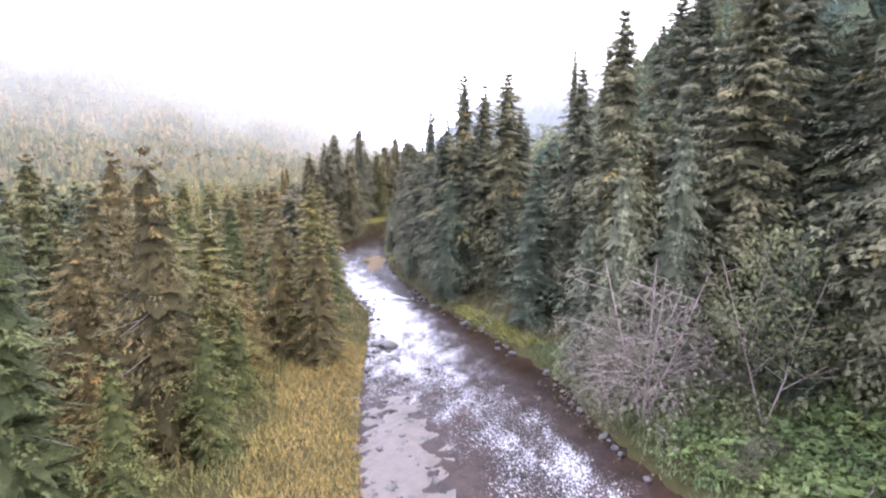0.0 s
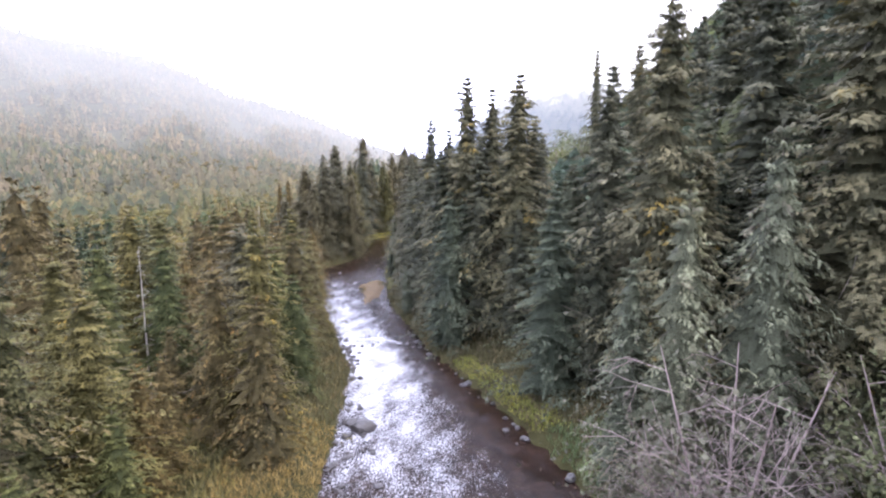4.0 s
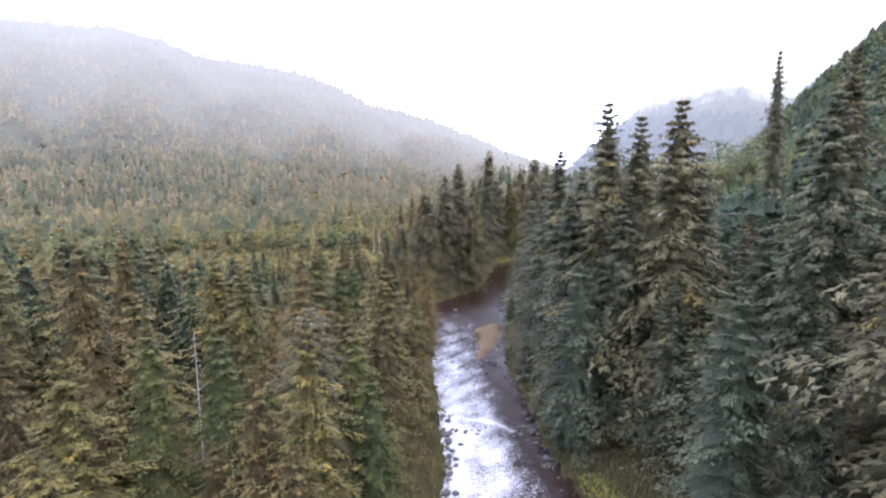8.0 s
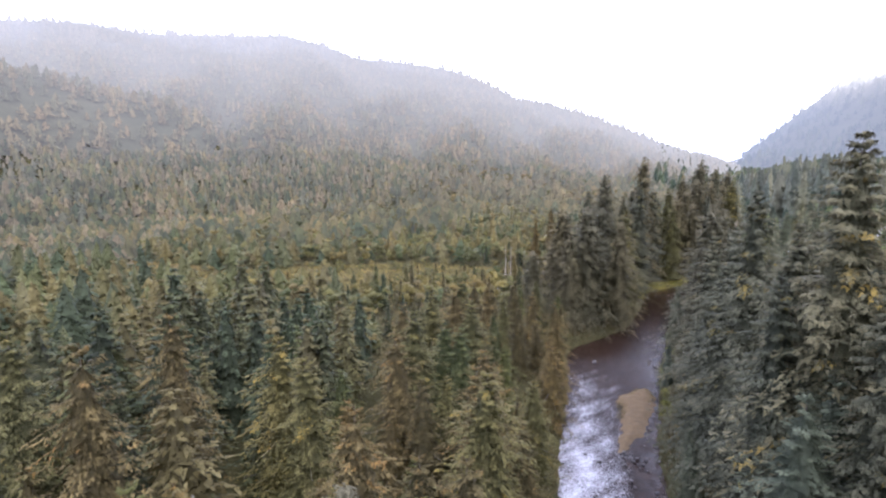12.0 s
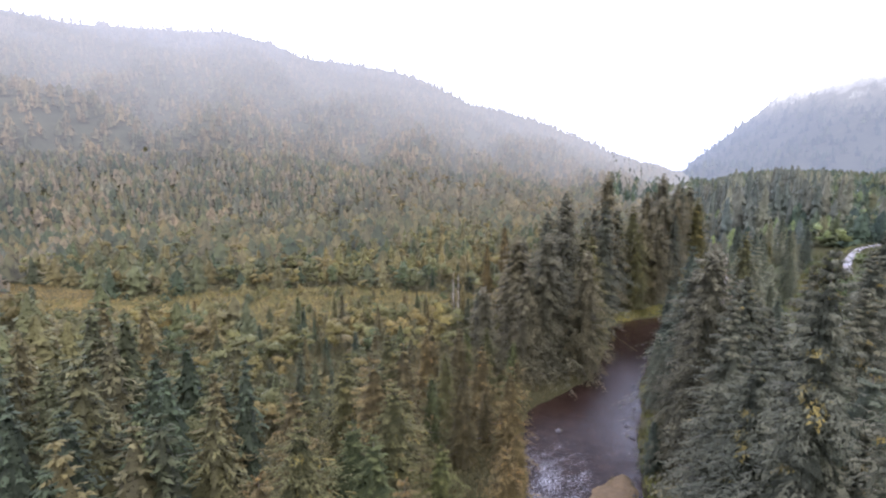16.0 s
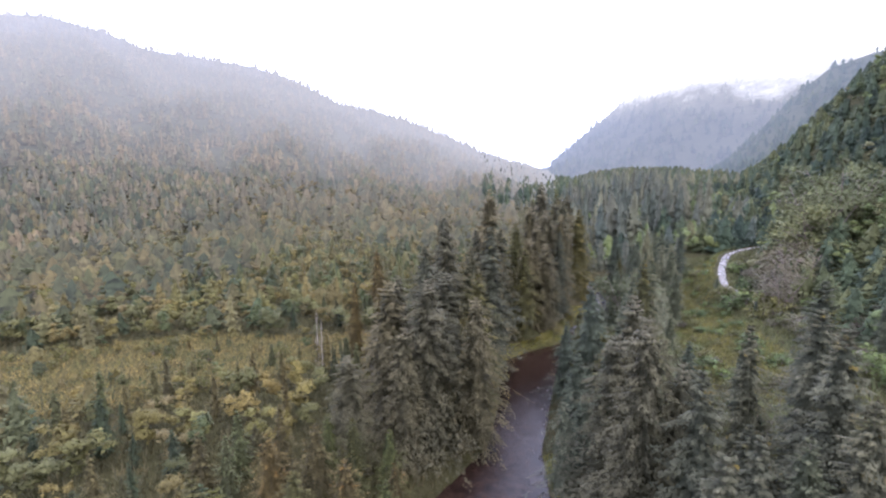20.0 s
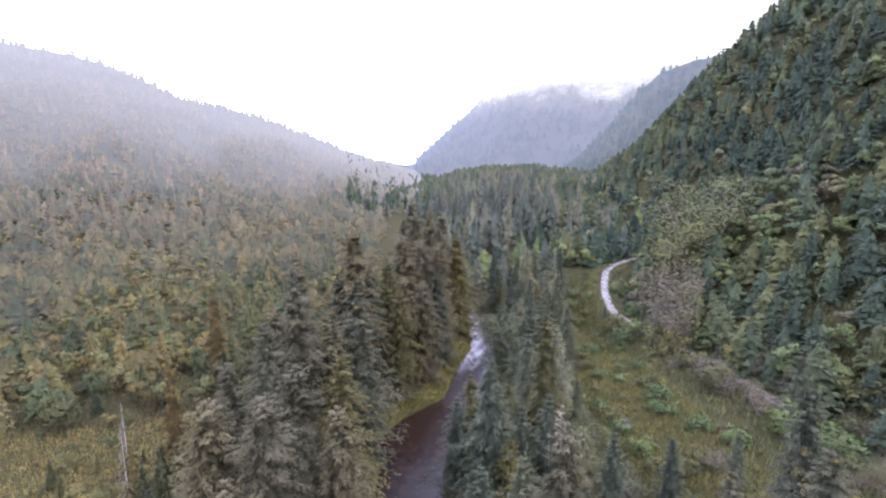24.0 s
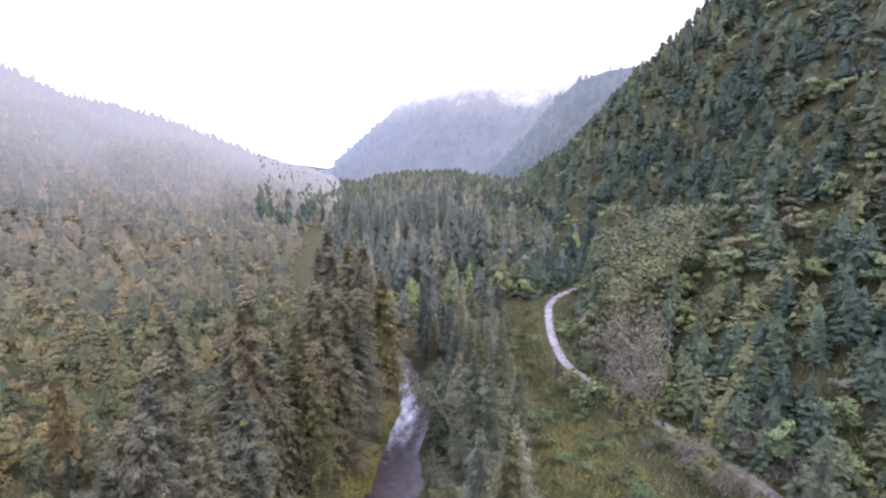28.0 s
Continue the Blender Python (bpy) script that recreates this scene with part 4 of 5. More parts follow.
def near_trees():
    """The trees along both banks, each a thing of its own."""
    r = np.random.default_rng(3)
    xs, ys = scatter(-95, -8, 28, 400, 7.6, 5)
    for x, y in zip(xs, ys):
        dl = float(bank_left(y)) - x
        edge = 9 if y < 84 else 1.5
        if dl < edge or dl > (38 if y < 170 else 26) or not free(x, y) or bog(x, y) < 1.1 or (265 < y < 300 and dl < 7) or (y < 46 and dl < 16):
            continue
        if y < 170:
            kind = choose(r, [("young", 4), ("gold", 4), ("green", 2), ("dead", 0.2)])
            h = r.uniform(12, 27) if dl > 8 else r.uniform(9, 19)
        elif y < 205:
            kind = choose(r, [("young", 4), ("gold", 5), ("green", 2)])
            h = r.uniform(11, 19)
        elif dl < 22:
            kind = choose(r, [("old", 5), ("tall", 3), ("young", 2)])
            h = r.uniform(26, 42)
        else:
            kind = choose(r, [("young", 4), ("gold", 5), ("green", 2), ("dead", 0.3)])
            h = r.uniform(9, 16)
        plant(kind, x, y, h, r.uniform(0.95, 1.2))
        taken.append((x, y, 5.6 if kind in ("old", "tall") else 4.2))
    xs, ys = scatter(-40, 75, 36, 380, 7.4, 6)
    for x, y in zip(xs, ys):
        dr = x - float(bank_right(y))
        if dr < (6.5 if 84 < y < 108 else 4.0 if y > 255 else 1.5) or dr > 38 or not free(x, y) or clearing(x, y) or road_offset(x, y)[0] < (10 if y < 345 else 4.2):
            continue
        if y < 100:
            kind = choose(r, [("alder", 5), ("blue", 1)]) if dr < 12 else choose(r, [("tall", 5), ("blue", 3)])
            h = r.uniform(12, 20) if kind == "alder" else r.uniform(22, 36)
            if dr < 10 or (y < 58 and dr < 20):
                continue
        elif y < 210:
            kind = choose(r, [("tall", 6), ("blue", 3), ("old", 1.5)]) if dr > 5 else "blue"
            h = r.uniform(20, 34) if dr > 5 else r.uniform(9, 16)
        elif dr < 26:
            kind = choose(r, [("blue", 4), ("pale", 2), ("young", 2), ("lime", 0.6)])
            h = r.uniform(15, 24) if kind in ("blue", "young", "pale") else 9
        else:
            kind = choose(r, [("blue", 5), ("lime", 1.5), ("grey", 1.2)])
            h = r.uniform(11, 18) if kind == "blue" else r.uniform(6, 10)
        plant(kind, x, y, h, r.uniform(0.95, 1.2))
        taken.append((x, y, 6.0 if kind in ("old", "tall") else 4.2))


near_trees()


def clearing_bushes():
    r = np.random.default_rng(9)
    xs, ys = scatter(-8, 34, 224, 374, 4.6, 12)
    for x, y in zip(xs, ys):
        if clearing(x, y) and road_offset(x, y)[0] > 2.2 and free(x, y) and r.random() < 0.6:
            plant(choose(r, [("bush", 4), ("lush", 4), ("grey", 0.7)]), x, y, r.uniform(1.2, 3.4), 1.5)
    # shrubs that crowd the road
    xs, ys = scatter(8, 46, 215, 345, 4.8, 14)
    for x, y in zip(xs, ys):
        d = float(road_offset(x, y)[0])
        if not clearing(x, y) and 1.3 < d < 11 and (y < 312 or d > 3.2) and free(x, y):
            plant(choose(r, [("grey", 3), ("lush", 2), ("bush", 2), ("blue", 1.5), ("lime", 1)]), x, y, r.uniform(3, 6.5), 1.25)
            taken.append((x, y, 2.0))
    xs, ys = scatter(-250, -85, 175, 300, 6.5, 13)
    for x, y in zip(xs, ys):
        if bog(x, y) < 1.0 and r.random() < 0.2 and x > -200:
            plant(choose(r, [("bush", 3), ("dead", 0.3), ("gold", 1)]), x, y, r.uniform(2, 5))


clearing_bushes()

for bx, by in zip(*scatter(20, 42, 36, 62, 3.1, 16)):
    if float(bx - bank_right(by)) > 3.5 and free(bx, by):
        plant(choose(rng, [("lush", 5), ("grey", 1)]), bx, by, rng.uniform(1.8, 3.8), 1.5)
for bx, by, bh in ((27, 40, 4.0), (31, 44, 3.2), (24, 43, 2.6), (35, 40, 4.4), (29, 48, 3.4), (34, 49, 4.0), (39, 46, 4.8), (25, 36, 3.0), (32, 37, 3.6), (22, 47, 2.4), (37, 53, 4.2)):
    plant("lush" if bh < 4.1 else "grey", bx, by, bh, 1.5)


# ---- the wide forest, joined ----
def conifer_shape(seed, count, radius, full, tiers, points, size=0.075):
    """A far conifer of unit height: loose sprays over a few tiers of boughs, painted dark for inner shade."""
    r = np.random.default_rng(seed)
    radius = radius * r.uniform(0.85, 1.15)
    h = 1 - 0.96 * r.random(count) ** 0.62
    a = r.uniform(0, 6.28, count)
    R = radius * (1.01 - h) ** full * (0.78 + 0.3 * ((h * (tiers + 2) + 0.15 * np.sin(a * 3)) % 1.0)) * r.uniform(0.65, 1.1, count)
    out = np.stack([np.cos(a), np.sin(a), 0 * a], -1)
    p = out * R[:, None] + np.stack([0 * h, 0 * h, h - 0.22 * R], -1)
    nn = out * 0.6 + np.array([0, 0, 0.75]) + r.normal(0, 0.1, (count, 3))
    v = sprays(p, out + r.normal(0, 0.5, (count, 3)) - np.array([0, 0, 0.45]), size * (0.5 + 0.7 * (1 - h)) * r.uniform(0.7, 1.3, count), nn, 0.5)
    # outer sprays painted lighter, inner ones darker
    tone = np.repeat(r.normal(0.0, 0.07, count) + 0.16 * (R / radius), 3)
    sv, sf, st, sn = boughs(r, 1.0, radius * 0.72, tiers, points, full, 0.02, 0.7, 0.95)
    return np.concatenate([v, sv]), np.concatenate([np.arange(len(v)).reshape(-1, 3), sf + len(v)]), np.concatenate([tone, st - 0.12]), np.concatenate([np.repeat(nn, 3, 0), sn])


def full_tree(seed):
    """A fuller conifer of drooping boughs, of unit height."""
    r = np.random.default_rng(seed)
    # the grey range carries the crown's painted shade
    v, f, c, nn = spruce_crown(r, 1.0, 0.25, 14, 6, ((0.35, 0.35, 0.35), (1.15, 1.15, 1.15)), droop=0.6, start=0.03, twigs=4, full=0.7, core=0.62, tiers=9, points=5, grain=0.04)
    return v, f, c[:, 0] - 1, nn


LUMP = bmesh.new()
bmesh.ops.create_icosphere(LUMP, subdivisions=1, radius=1)
LUMP_V, LUMP_F = np.array([v.co[:] for v in LUMP.verts]), np.array([[v.index for v in f.verts] for f in LUMP.faces])
LUMP.free()


def round_tree(seed, clumps, leaves):
    """A small broad-leaved tree of unit height: uneven clumps of loose leaf sprays on an open crown."""
    r = np.random.default_rng(seed)
    vs, fs, ts, ns, n = [], [], [], [], 0
    for _ in range(clumps):
        d = r.normal(0, 1, 3)
        d /= np.linalg.norm(d)
        p = d * r.uniform(0.3, 1.0) ** 0.5 * (0.26, 0.26, 0.3) + (0, 0, 0.56)
        size = r.uniform(0.1, 0.17)
        # higher clumps lighter, their cores darker: light and shade painted into the tone
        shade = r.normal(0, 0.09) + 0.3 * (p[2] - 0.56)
        v = LUMP_V * (0.75 * size * r.uniform(0.65, 1.3, (len(LUMP_V), 1))) * (1, 1, 0.8) + p
        vs.append(v)
        ns.append(LUMP_V * 0.6 + (v - (0, 0, 0.45)) * 1.2 + (0, 0, 0.3))
        fs.append(LUMP_F + n)
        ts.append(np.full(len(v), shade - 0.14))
        n += len(v)
        o = r.normal(0, 1, (leaves, 3))
        o /= np.linalg.norm(o, axis=1)[:, None]
        o[:, 2] = np.abs(o[:, 2]) - 0.35
        nn = o * 0.7 + (p - (0, 0, 0.4)) + (0, 0, 0.45)
        w = sprays(p + o * size * r.uniform(0.7, 1.25, (leaves, 1)), r.normal(0, 1, (leaves, 3)), r.uniform(0.035, 0.08, leaves), nn, 0.5)
        vs.append(w)
        ns.append(np.repeat(nn, 3, 0))
        fs.append(np.arange(3 * leaves).reshape(-1, 3) + n)
        # leaves on a clump's upper side painted lighter, as lit from above
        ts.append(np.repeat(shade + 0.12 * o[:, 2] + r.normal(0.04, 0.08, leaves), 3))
        n += 3 * leaves
    return np.concatenate(vs), np.concatenate(fs), np.concatenate(ts), np.concatenate(ns)


FAR_KINDS = {
    "tiny": [conifer_shape(120 + i, 26, 0.3, 0.6, 2, 4, 0.13) for i in range(8)],
    "blunt": [conifer_shape(100 + i, 80, 0.33, 0.5, 4, 4, 0.09) for i in range(8)],
    "spike": [conifer_shape(i, 60, 0.27, 0.7, 4, 4, 0.09) for i in range(8)],
    "mid": [conifer_shape(20 + i, 150, 0.27, 0.68, 6, 5, 0.07) for i in range(8)],
    "full": [full_tree(60 + i) for i in range(5)],
    "puff": [round_tree(140 + i, 5, 14) for i in range(6)],
    "ball": [round_tree(40 + i, 8, 30) for i in range(7)],
}


def forest(name, label, shape, x, y, h, palette, seed, breadth=1.0, mat=None, z=None, soft=1.0, other=None):
    """Joins many trees into one stretch of woodland."""
    r = np.random.default_rng(seed)
    z = ground_height(x, y) - 0.3 if z is None else z
    vs, fs, cs, ns, n = [], [], [], [], 0
    which = r.integers(len(FAR_KINDS[shape]), size=len(x))
    pal = np.array(palette)
    for k, (tv, tf, tt, tn) in enumerate(FAR_KINDS[shape]):
        m = np.flatnonzero(which == k)
        if not len(m):
            continue
        a = r.uniform(0, 6.28, len(m))
        w = h[m] * r.uniform(0.85, 1.25, len(m)) * breadth
        px = x[m, None] + (np.cos(a)[:, None] * tv[:, 0] - np.sin(a)[:, None] * tv[:, 1]) * w[:, None]
        py = y[m, None] + (np.sin(a)[:, None] * tv[:, 0] + np.cos(a)[:, None] * tv[:, 1]) * w[:, None]
        pz = z[m, None] + tv[:, 2] * h[m, None]
        ca, sa = np.cos(a)[:, None], np.sin(a)[:, None]
        ns.append(np.stack([ca * tn[:, 0] - sa * tn[:, 1], sa * tn[:, 0] + ca * tn[:, 1], tn[:, 2] + 0 * ca], -1).reshape(-1, 3))
        vs.append(np.stack([px, py, pz], -1).reshape(-1, 3))
        fs.append((tf[None] + (np.arange(len(m)) * len(tv))[:, None, None] + n).reshape(-1, 3))
        n += len(m) * len(tv)
        c = pal[r.integers(len(pal), size=len(m))]
        # with distance a paler palette paints haze into the leaf colour
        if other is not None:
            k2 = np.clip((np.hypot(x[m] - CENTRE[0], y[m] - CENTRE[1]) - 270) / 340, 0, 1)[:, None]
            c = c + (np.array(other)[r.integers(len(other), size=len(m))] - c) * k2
        # stands of warmer and cooler, lighter and darker trees
        stand = rough(x[m], y[m], 26, 4) + 0.6 * rough(x[m], y[m], 61, 9)
        c = c * (1 + 0.13 * stand[:, None] * np.array([1.25, 1.0, 0.6])) * (1 + soft * r.uniform(-0.2, 0.22, (len(m), 1)))
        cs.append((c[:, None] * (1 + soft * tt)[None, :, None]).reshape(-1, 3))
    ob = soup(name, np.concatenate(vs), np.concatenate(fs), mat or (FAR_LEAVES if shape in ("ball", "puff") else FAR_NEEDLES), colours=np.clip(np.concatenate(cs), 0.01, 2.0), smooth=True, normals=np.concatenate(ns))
    return tagged(ob, label, "forest", kind="stuff")


WEST = [(0.128, 0.114, 0.045), (0.149, 0.122, 0.048), (0.098, 0.102, 0.04), (0.154, 0.123, 0.048), (0.113, 0.112, 0.048), (0.133, 0.116, 0.053), (0.076, 0.08, 0.038), (0.06, 0.072, 0.037), (0.068, 0.084, 0.04)]
# paler than the flat's trees: haze is painted into these colours
HAZY_SLOPE = [(0.172, 0.145, 0.081), (0.188, 0.152, 0.083), (0.142, 0.135, 0.078), (0.193, 0.15, 0.083), (0.117, 0.116, 0.071)]
EAST = [(0.052, 0.072, 0.046), (0.06, 0.082, 0.049), (0.071, 0.086, 0.046), (0.041, 0.059, 0.041), (0.09, 0.1, 0.047)]
LIME = [(0.16, 0.178, 0.06), (0.14, 0.165, 0.06), (0.17, 0.16, 0.075), (0.125, 0.15, 0.058)]
AUTUMN = [(0.121, 0.106, 0.036), (0.107, 0.104, 0.037), (0.131, 0.106, 0.037), (0.093, 0.095, 0.039), (0.112, 0.094, 0.044), (0.121, 0.099, 0.036), (0.084, 0.086, 0.036), (0.075, 0.079, 0.034), (0.059, 0.072, 0.032)]
DARKS = [(0.084, 0.096, 0.074), (0.102, 0.108, 0.082), (0.12, 0.118, 0.084), (0.144, 0.142, 0.094)]


def wide_forest():
    r = np.random.default_rng(21)
    olive, autumn = "olive and golden conifer woodland on the valley flat", "yellow and rust-brown small broad-leaved trees on the valley flat"
    hillside, alders = "dense blue-green spruce forest on the steep eastern hillside", "yellow-green and brown alders on the eastern hillside"
    # western flat
    x, y = scatter(-330, -20, 10, 620, 7.0, 31)
    dl = bank_left(y) - x
    inner = np.where(y < 170, 40, 28)
    wet = bog(x, y)
    keep = (dl > inner) & ((wet > 1.0) | (r.random(len(x)) < 0.75)) & (x > -100 - 0.9 * y) & (patches(x, y) > 1.0)
    x, y, dl, wet = x[keep], y[keep], dl[keep], wet[keep]
    h = np.where(y < 165, r.uniform(14, 25, len(x)), r.uniform(7, 14, len(x))) * np.where(wet < 1.0, r.uniform(0.25, 0.55, len(x)), 1.0)
    leafy = ((r.random(len(x)) < 0.45 + 0.3 * rough(x, y, 30, 8)) & (y > 150)) | ((wet < 1.0) & (r.random(len(x)) < 0.7))
    close = (y < 330) & (dl < 190)
    for shape, k, seed in (("ball", leafy & close, 39), ("puff", leafy & ~close, 38)):
        forest("forest_birches", autumn, shape, x[k], y[k], np.minimum(h[k], 11), AUTUMN, seed, 1.0, other=HAZY_SLOPE, soft=0.6)
    x, y, dl, h = x[~leafy], y[~leafy], dl[~leafy], h[~leafy]
    close = ((dl < 95) & (y < 190)) | ((dl < 85) & (y < 310))
    forest("forest_flat", olive, "full", x[close], y[close], h[close], WEST, 40, 1.15, other=HAZY_SLOPE)
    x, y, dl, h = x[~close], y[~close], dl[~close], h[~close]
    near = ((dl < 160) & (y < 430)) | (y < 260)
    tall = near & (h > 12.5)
    forest("forest_flat", olive, "mid", x[tall], y[tall], h[tall], WEST, 37, 1.1, other=HAZY_SLOPE)
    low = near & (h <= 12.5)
    forest("forest_flat", olive, "blunt", x[low], y[low], h[low], WEST, 41, 1.5, other=HAZY_SLOPE)
    forest("forest_flat", olive, "blunt", x[~near], y[~near], 1.1 * h[~near], WEST, 42, 1.55, MOUNTAIN_L, other=HAZY_SLOPE, soft=0.6)
    # western slope
    x, y = scatter(-700, 120, 20, 820, 5.9, 32)
    cx, cy = x - CENTRE[0], y - CENTRE[1]
    d, az = np.hypot(cx, cy), np.degrees(np.arctan2(-cx, cy))
    flat = (x > -330) & (y < 620) & (x > -100 - 0.9 * y)
    keep = (d > 250) & (d < 612) & (az > -2) & (az < 95) & ~flat & (x < bank_left(y) - 30)
    x, y = x[keep], y[keep]
    forest("forest_slope", "grey-green conifer forest covering the mountain slope", "tiny", x, y, r.uniform(6, 12.5, len(x)), WEST + HAZY_SLOPE, 43, 1.7, MOUNTAIN_L, soft=0.5)
    # dark spruces up the river
    x, y = scatter(-95, 75, 400, 680, 9.0, 33)
    keep = (x < foot(y) + 5) & (x > -66 + 22 * rough(x, y, 24, 7)) & ((x < bank_left(y) - 2) | (x > bank_right(y) + 2) | (y > 430)) & (road_offset(x, y)[0] > 7) & (r.random(len(x)) < 0.8)
    x, y = x[keep], y[keep]
    high = (x < 30) & (y > 430) & (rough(x, y, 33, 3) > -0.35)
    h = np.where(high, r.uniform(17, 35, len(x)), r.uniform(9, 17, len(x)))
    forest("forest_riverside", "dark tall spruces along the upper river", "mid", x[high], y[high], h[high], DARKS, 44, 0.8)
    forest("forest_riverside", "mixed blue-green and olive trees along the upper river", "blunt", x[~high], y[~high], h[~high], DARKS + EAST + LIME, 49, 1.1)
    # the valley beyond
    x, y = scatter(-420, 160, 640, 1500, 11.5, 35)
    az = np.degrees(np.arctan2(-(x - CENTRE[0]), y - CENTRE[1]))
    keep = (az < 12) & (az > -13) & (x < foot(y) + 10) & ~((x > -95) & (y < 680)) & (np.hypot(x + 20, y - 110) > 560)
    x, y = x[keep], y[keep]
    forest("forest_valley", "hazy conifer forest filling the upper valley", "tiny", x, y, r.uniform(10, 24, len(x)), DARKS + EAST, 48, 1.2, soft=0.7)
    # the forest that closes the valley down-river
    x, y = scatter(-210, 190, -110, 75, 7.8, 30)
    dl, dr = bank_left(y) - x, x - bank_right(y)
    keep = ((dl > 12) | (dr > 14)) & (np.abs(x + 3) > 0.9 * np.clip(y, -15, 200) + 16)
    x, y, dl = x[keep], y[keep], dl[keep]
    h = r.uniform(14, 24, len(x))
    forest("forest_flat", olive, "mid", x[dl > 0], y[dl > 0], h[dl > 0], WEST, 35, 1.0)
    forest("forest_hillside", hillside, "mid", x[dl <= 0], y[dl <= 0], 1.3 * h[dl <= 0], EAST, 34, 0.9)
    # young spruces and alders above the road
    x, y = scatter(14, 125, 205, 385, 5.8, 36)
    keep = (x > foot(y) - 12) & (x < foot(y) + 62) & (road_offset(x, y)[0] > 3.4) & ~clearing(x, y)
    x, y = x[keep], y[keep]
    band = np.hypot((x - 52) / 34, (y - 350) / 34) < 1.0
    leafy = r.random(len(x)) < np.where(band, 0.75, 0.2) + 0.35 * rough(x, y, 16, 5)
    h = r.uniform(7, 15, len(x))
    forest("forest_hillside", hillside, "mid", x[~leafy], y[~leafy], h[~leafy], EAST, 51, 1.5)
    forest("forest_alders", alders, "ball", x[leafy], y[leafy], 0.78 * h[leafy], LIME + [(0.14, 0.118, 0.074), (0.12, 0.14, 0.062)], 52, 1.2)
    # eastern hillside
    x, y = scatter(10, 420, 60, 1050, 8.6, 34)
    dr = x - bank_right(y)
    inside = ~((y > 205) & (y < 385) & (x < foot(y) + 62)) & (dr > 38) & (road_offset(x, y)[0] > 3.6) & ~clearing(x, y) & (x < foot(y) + 270) & (y > x * 0.55 - 10)
    x, y = x[inside], y[inside]
    patch = rough(x, y, 40, 4) + 0.5 * rough(x, y, 17, 6)
    lime = (y > 300) & (r.random(len(x)) < 0.28 + 0.5 * patch)
    close = (y < 480) & (x < foot(y) + 75)
    h = r.uniform(8.5, 17, len(x)) * np.interp(y, [100, 230], [2.2, 1.0])
    a = ~lime & close
    forest("forest_hillside", hillside, "mid", x[a], y[a], h[a], EAST, 45, 1.5)
    a = ~lime & ~close
    forest("forest_hillside", hillside, "spike", x[a], y[a], h[a], EAST, 46, 1.7)
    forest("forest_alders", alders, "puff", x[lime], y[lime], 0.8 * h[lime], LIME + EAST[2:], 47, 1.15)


wide_forest()


def ridge_forest(name, label, where, mat, az0, az1, d0, d1, step, h0, h1, seed, palette):
    """Small far trees standing on a misty mountain."""
    r = np.random.default_rng(seed)
    count = int(radians(az1 - az0) * (d1 * d1 - d0 * d0) / 2 / step ** 2)
    az, d = r.uniform(az0, az1, count), np.sqrt(r.uniform(d0 ** 2, d1 ** 2, count))
    z = where(az, d) - 0.5
    x, y = CENTRE[0] - np.sin(np.radians(az)) * d, CENTRE[1] + np.cos(np.radians(az)) * d
    forest(name, label, "tiny", x, y, h0 + (h1 - h0) * r.random(count) ** 1.6, palette, seed, 1.6, mat, z, 0.6)


ridge_forest("forest_ridge", "pale misty conifers on the far western mountain", west_height, MOUNTAIN_L, 4.5, 84, 602, 1295, 10.8, 8, 17, 71, HAZY_SLOPE)
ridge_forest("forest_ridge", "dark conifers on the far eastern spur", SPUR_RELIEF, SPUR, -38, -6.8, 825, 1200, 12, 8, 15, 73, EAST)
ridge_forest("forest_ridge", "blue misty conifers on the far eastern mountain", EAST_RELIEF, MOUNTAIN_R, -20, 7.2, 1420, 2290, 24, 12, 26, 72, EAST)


# ---- grass ----
def grass(name, label, inside, box, step, height, colours, seed):
    r = np.random.default_rng(seed)
    x, y = scatter(*box, step, seed)
    k = inside(x, y)
    x, y = x[k], y[k]
    z = np.maximum(ground_height(x, y) - 0.05, water_level(y) + 0.1)
    n, per = len(x), 7
    a = r.uniform(0, 6.28, (n, per))
    ln = height * r.uniform(0.5, 1.2, (n, per))
    root = np.stack([x, y, z], -1)[:, None] + r.normal(0, step * 0.35, (n, per, 3)) * (1, 1, 0)
    o = np.stack([np.cos(a), np.sin(a), 0 * a], -1)
    s = np.stack([-np.sin(a), np.cos(a), 0 * a], -1)
    w = 0.05 * step + 0.02
    p = root + s * w
    q = root - s * w
    t = root + o * (ln * r.uniform(0.2, 0.8, (n, per)))[..., None] + np.stack([0 * a, 0 * a, ln * 0.8], -1)
    v = np.stack([p, q, t], 2).reshape(-1, 3)
    f = np.arange(len(v)).reshape(-1, 3)
    m = np.clip(0.5 + 0.4 * rough(x, y, 3.5)[:, None] + r.normal(0, 0.2, (n, per)), 0, 1)
    c = np.array(colours[0]) + (np.array(colours[1]) - np.array(colours[0])) * m[..., None]
    ob = soup(name, v, f, GRASS, colours=np.repeat(c.reshape(-1, 3), 3, 0))
    return tagged(ob, label, "grass", kind="stuff")


def on_left(lo, hi, y0, y1):
    return lambda x, y: (bank_left(y) - x > lo) & (bank_left(y) - x < hi + 1.2 * rough(x, y, 6)) & (y > y0) & (y < y1)


def on_right(lo, hi, y0, y1):
    return lambda x, y: (x - bank_right(y) > lo) & (x - bank_right(y) < hi + 1.0 * rough(x, y, 5)) & (y > y0) & (y < y1)


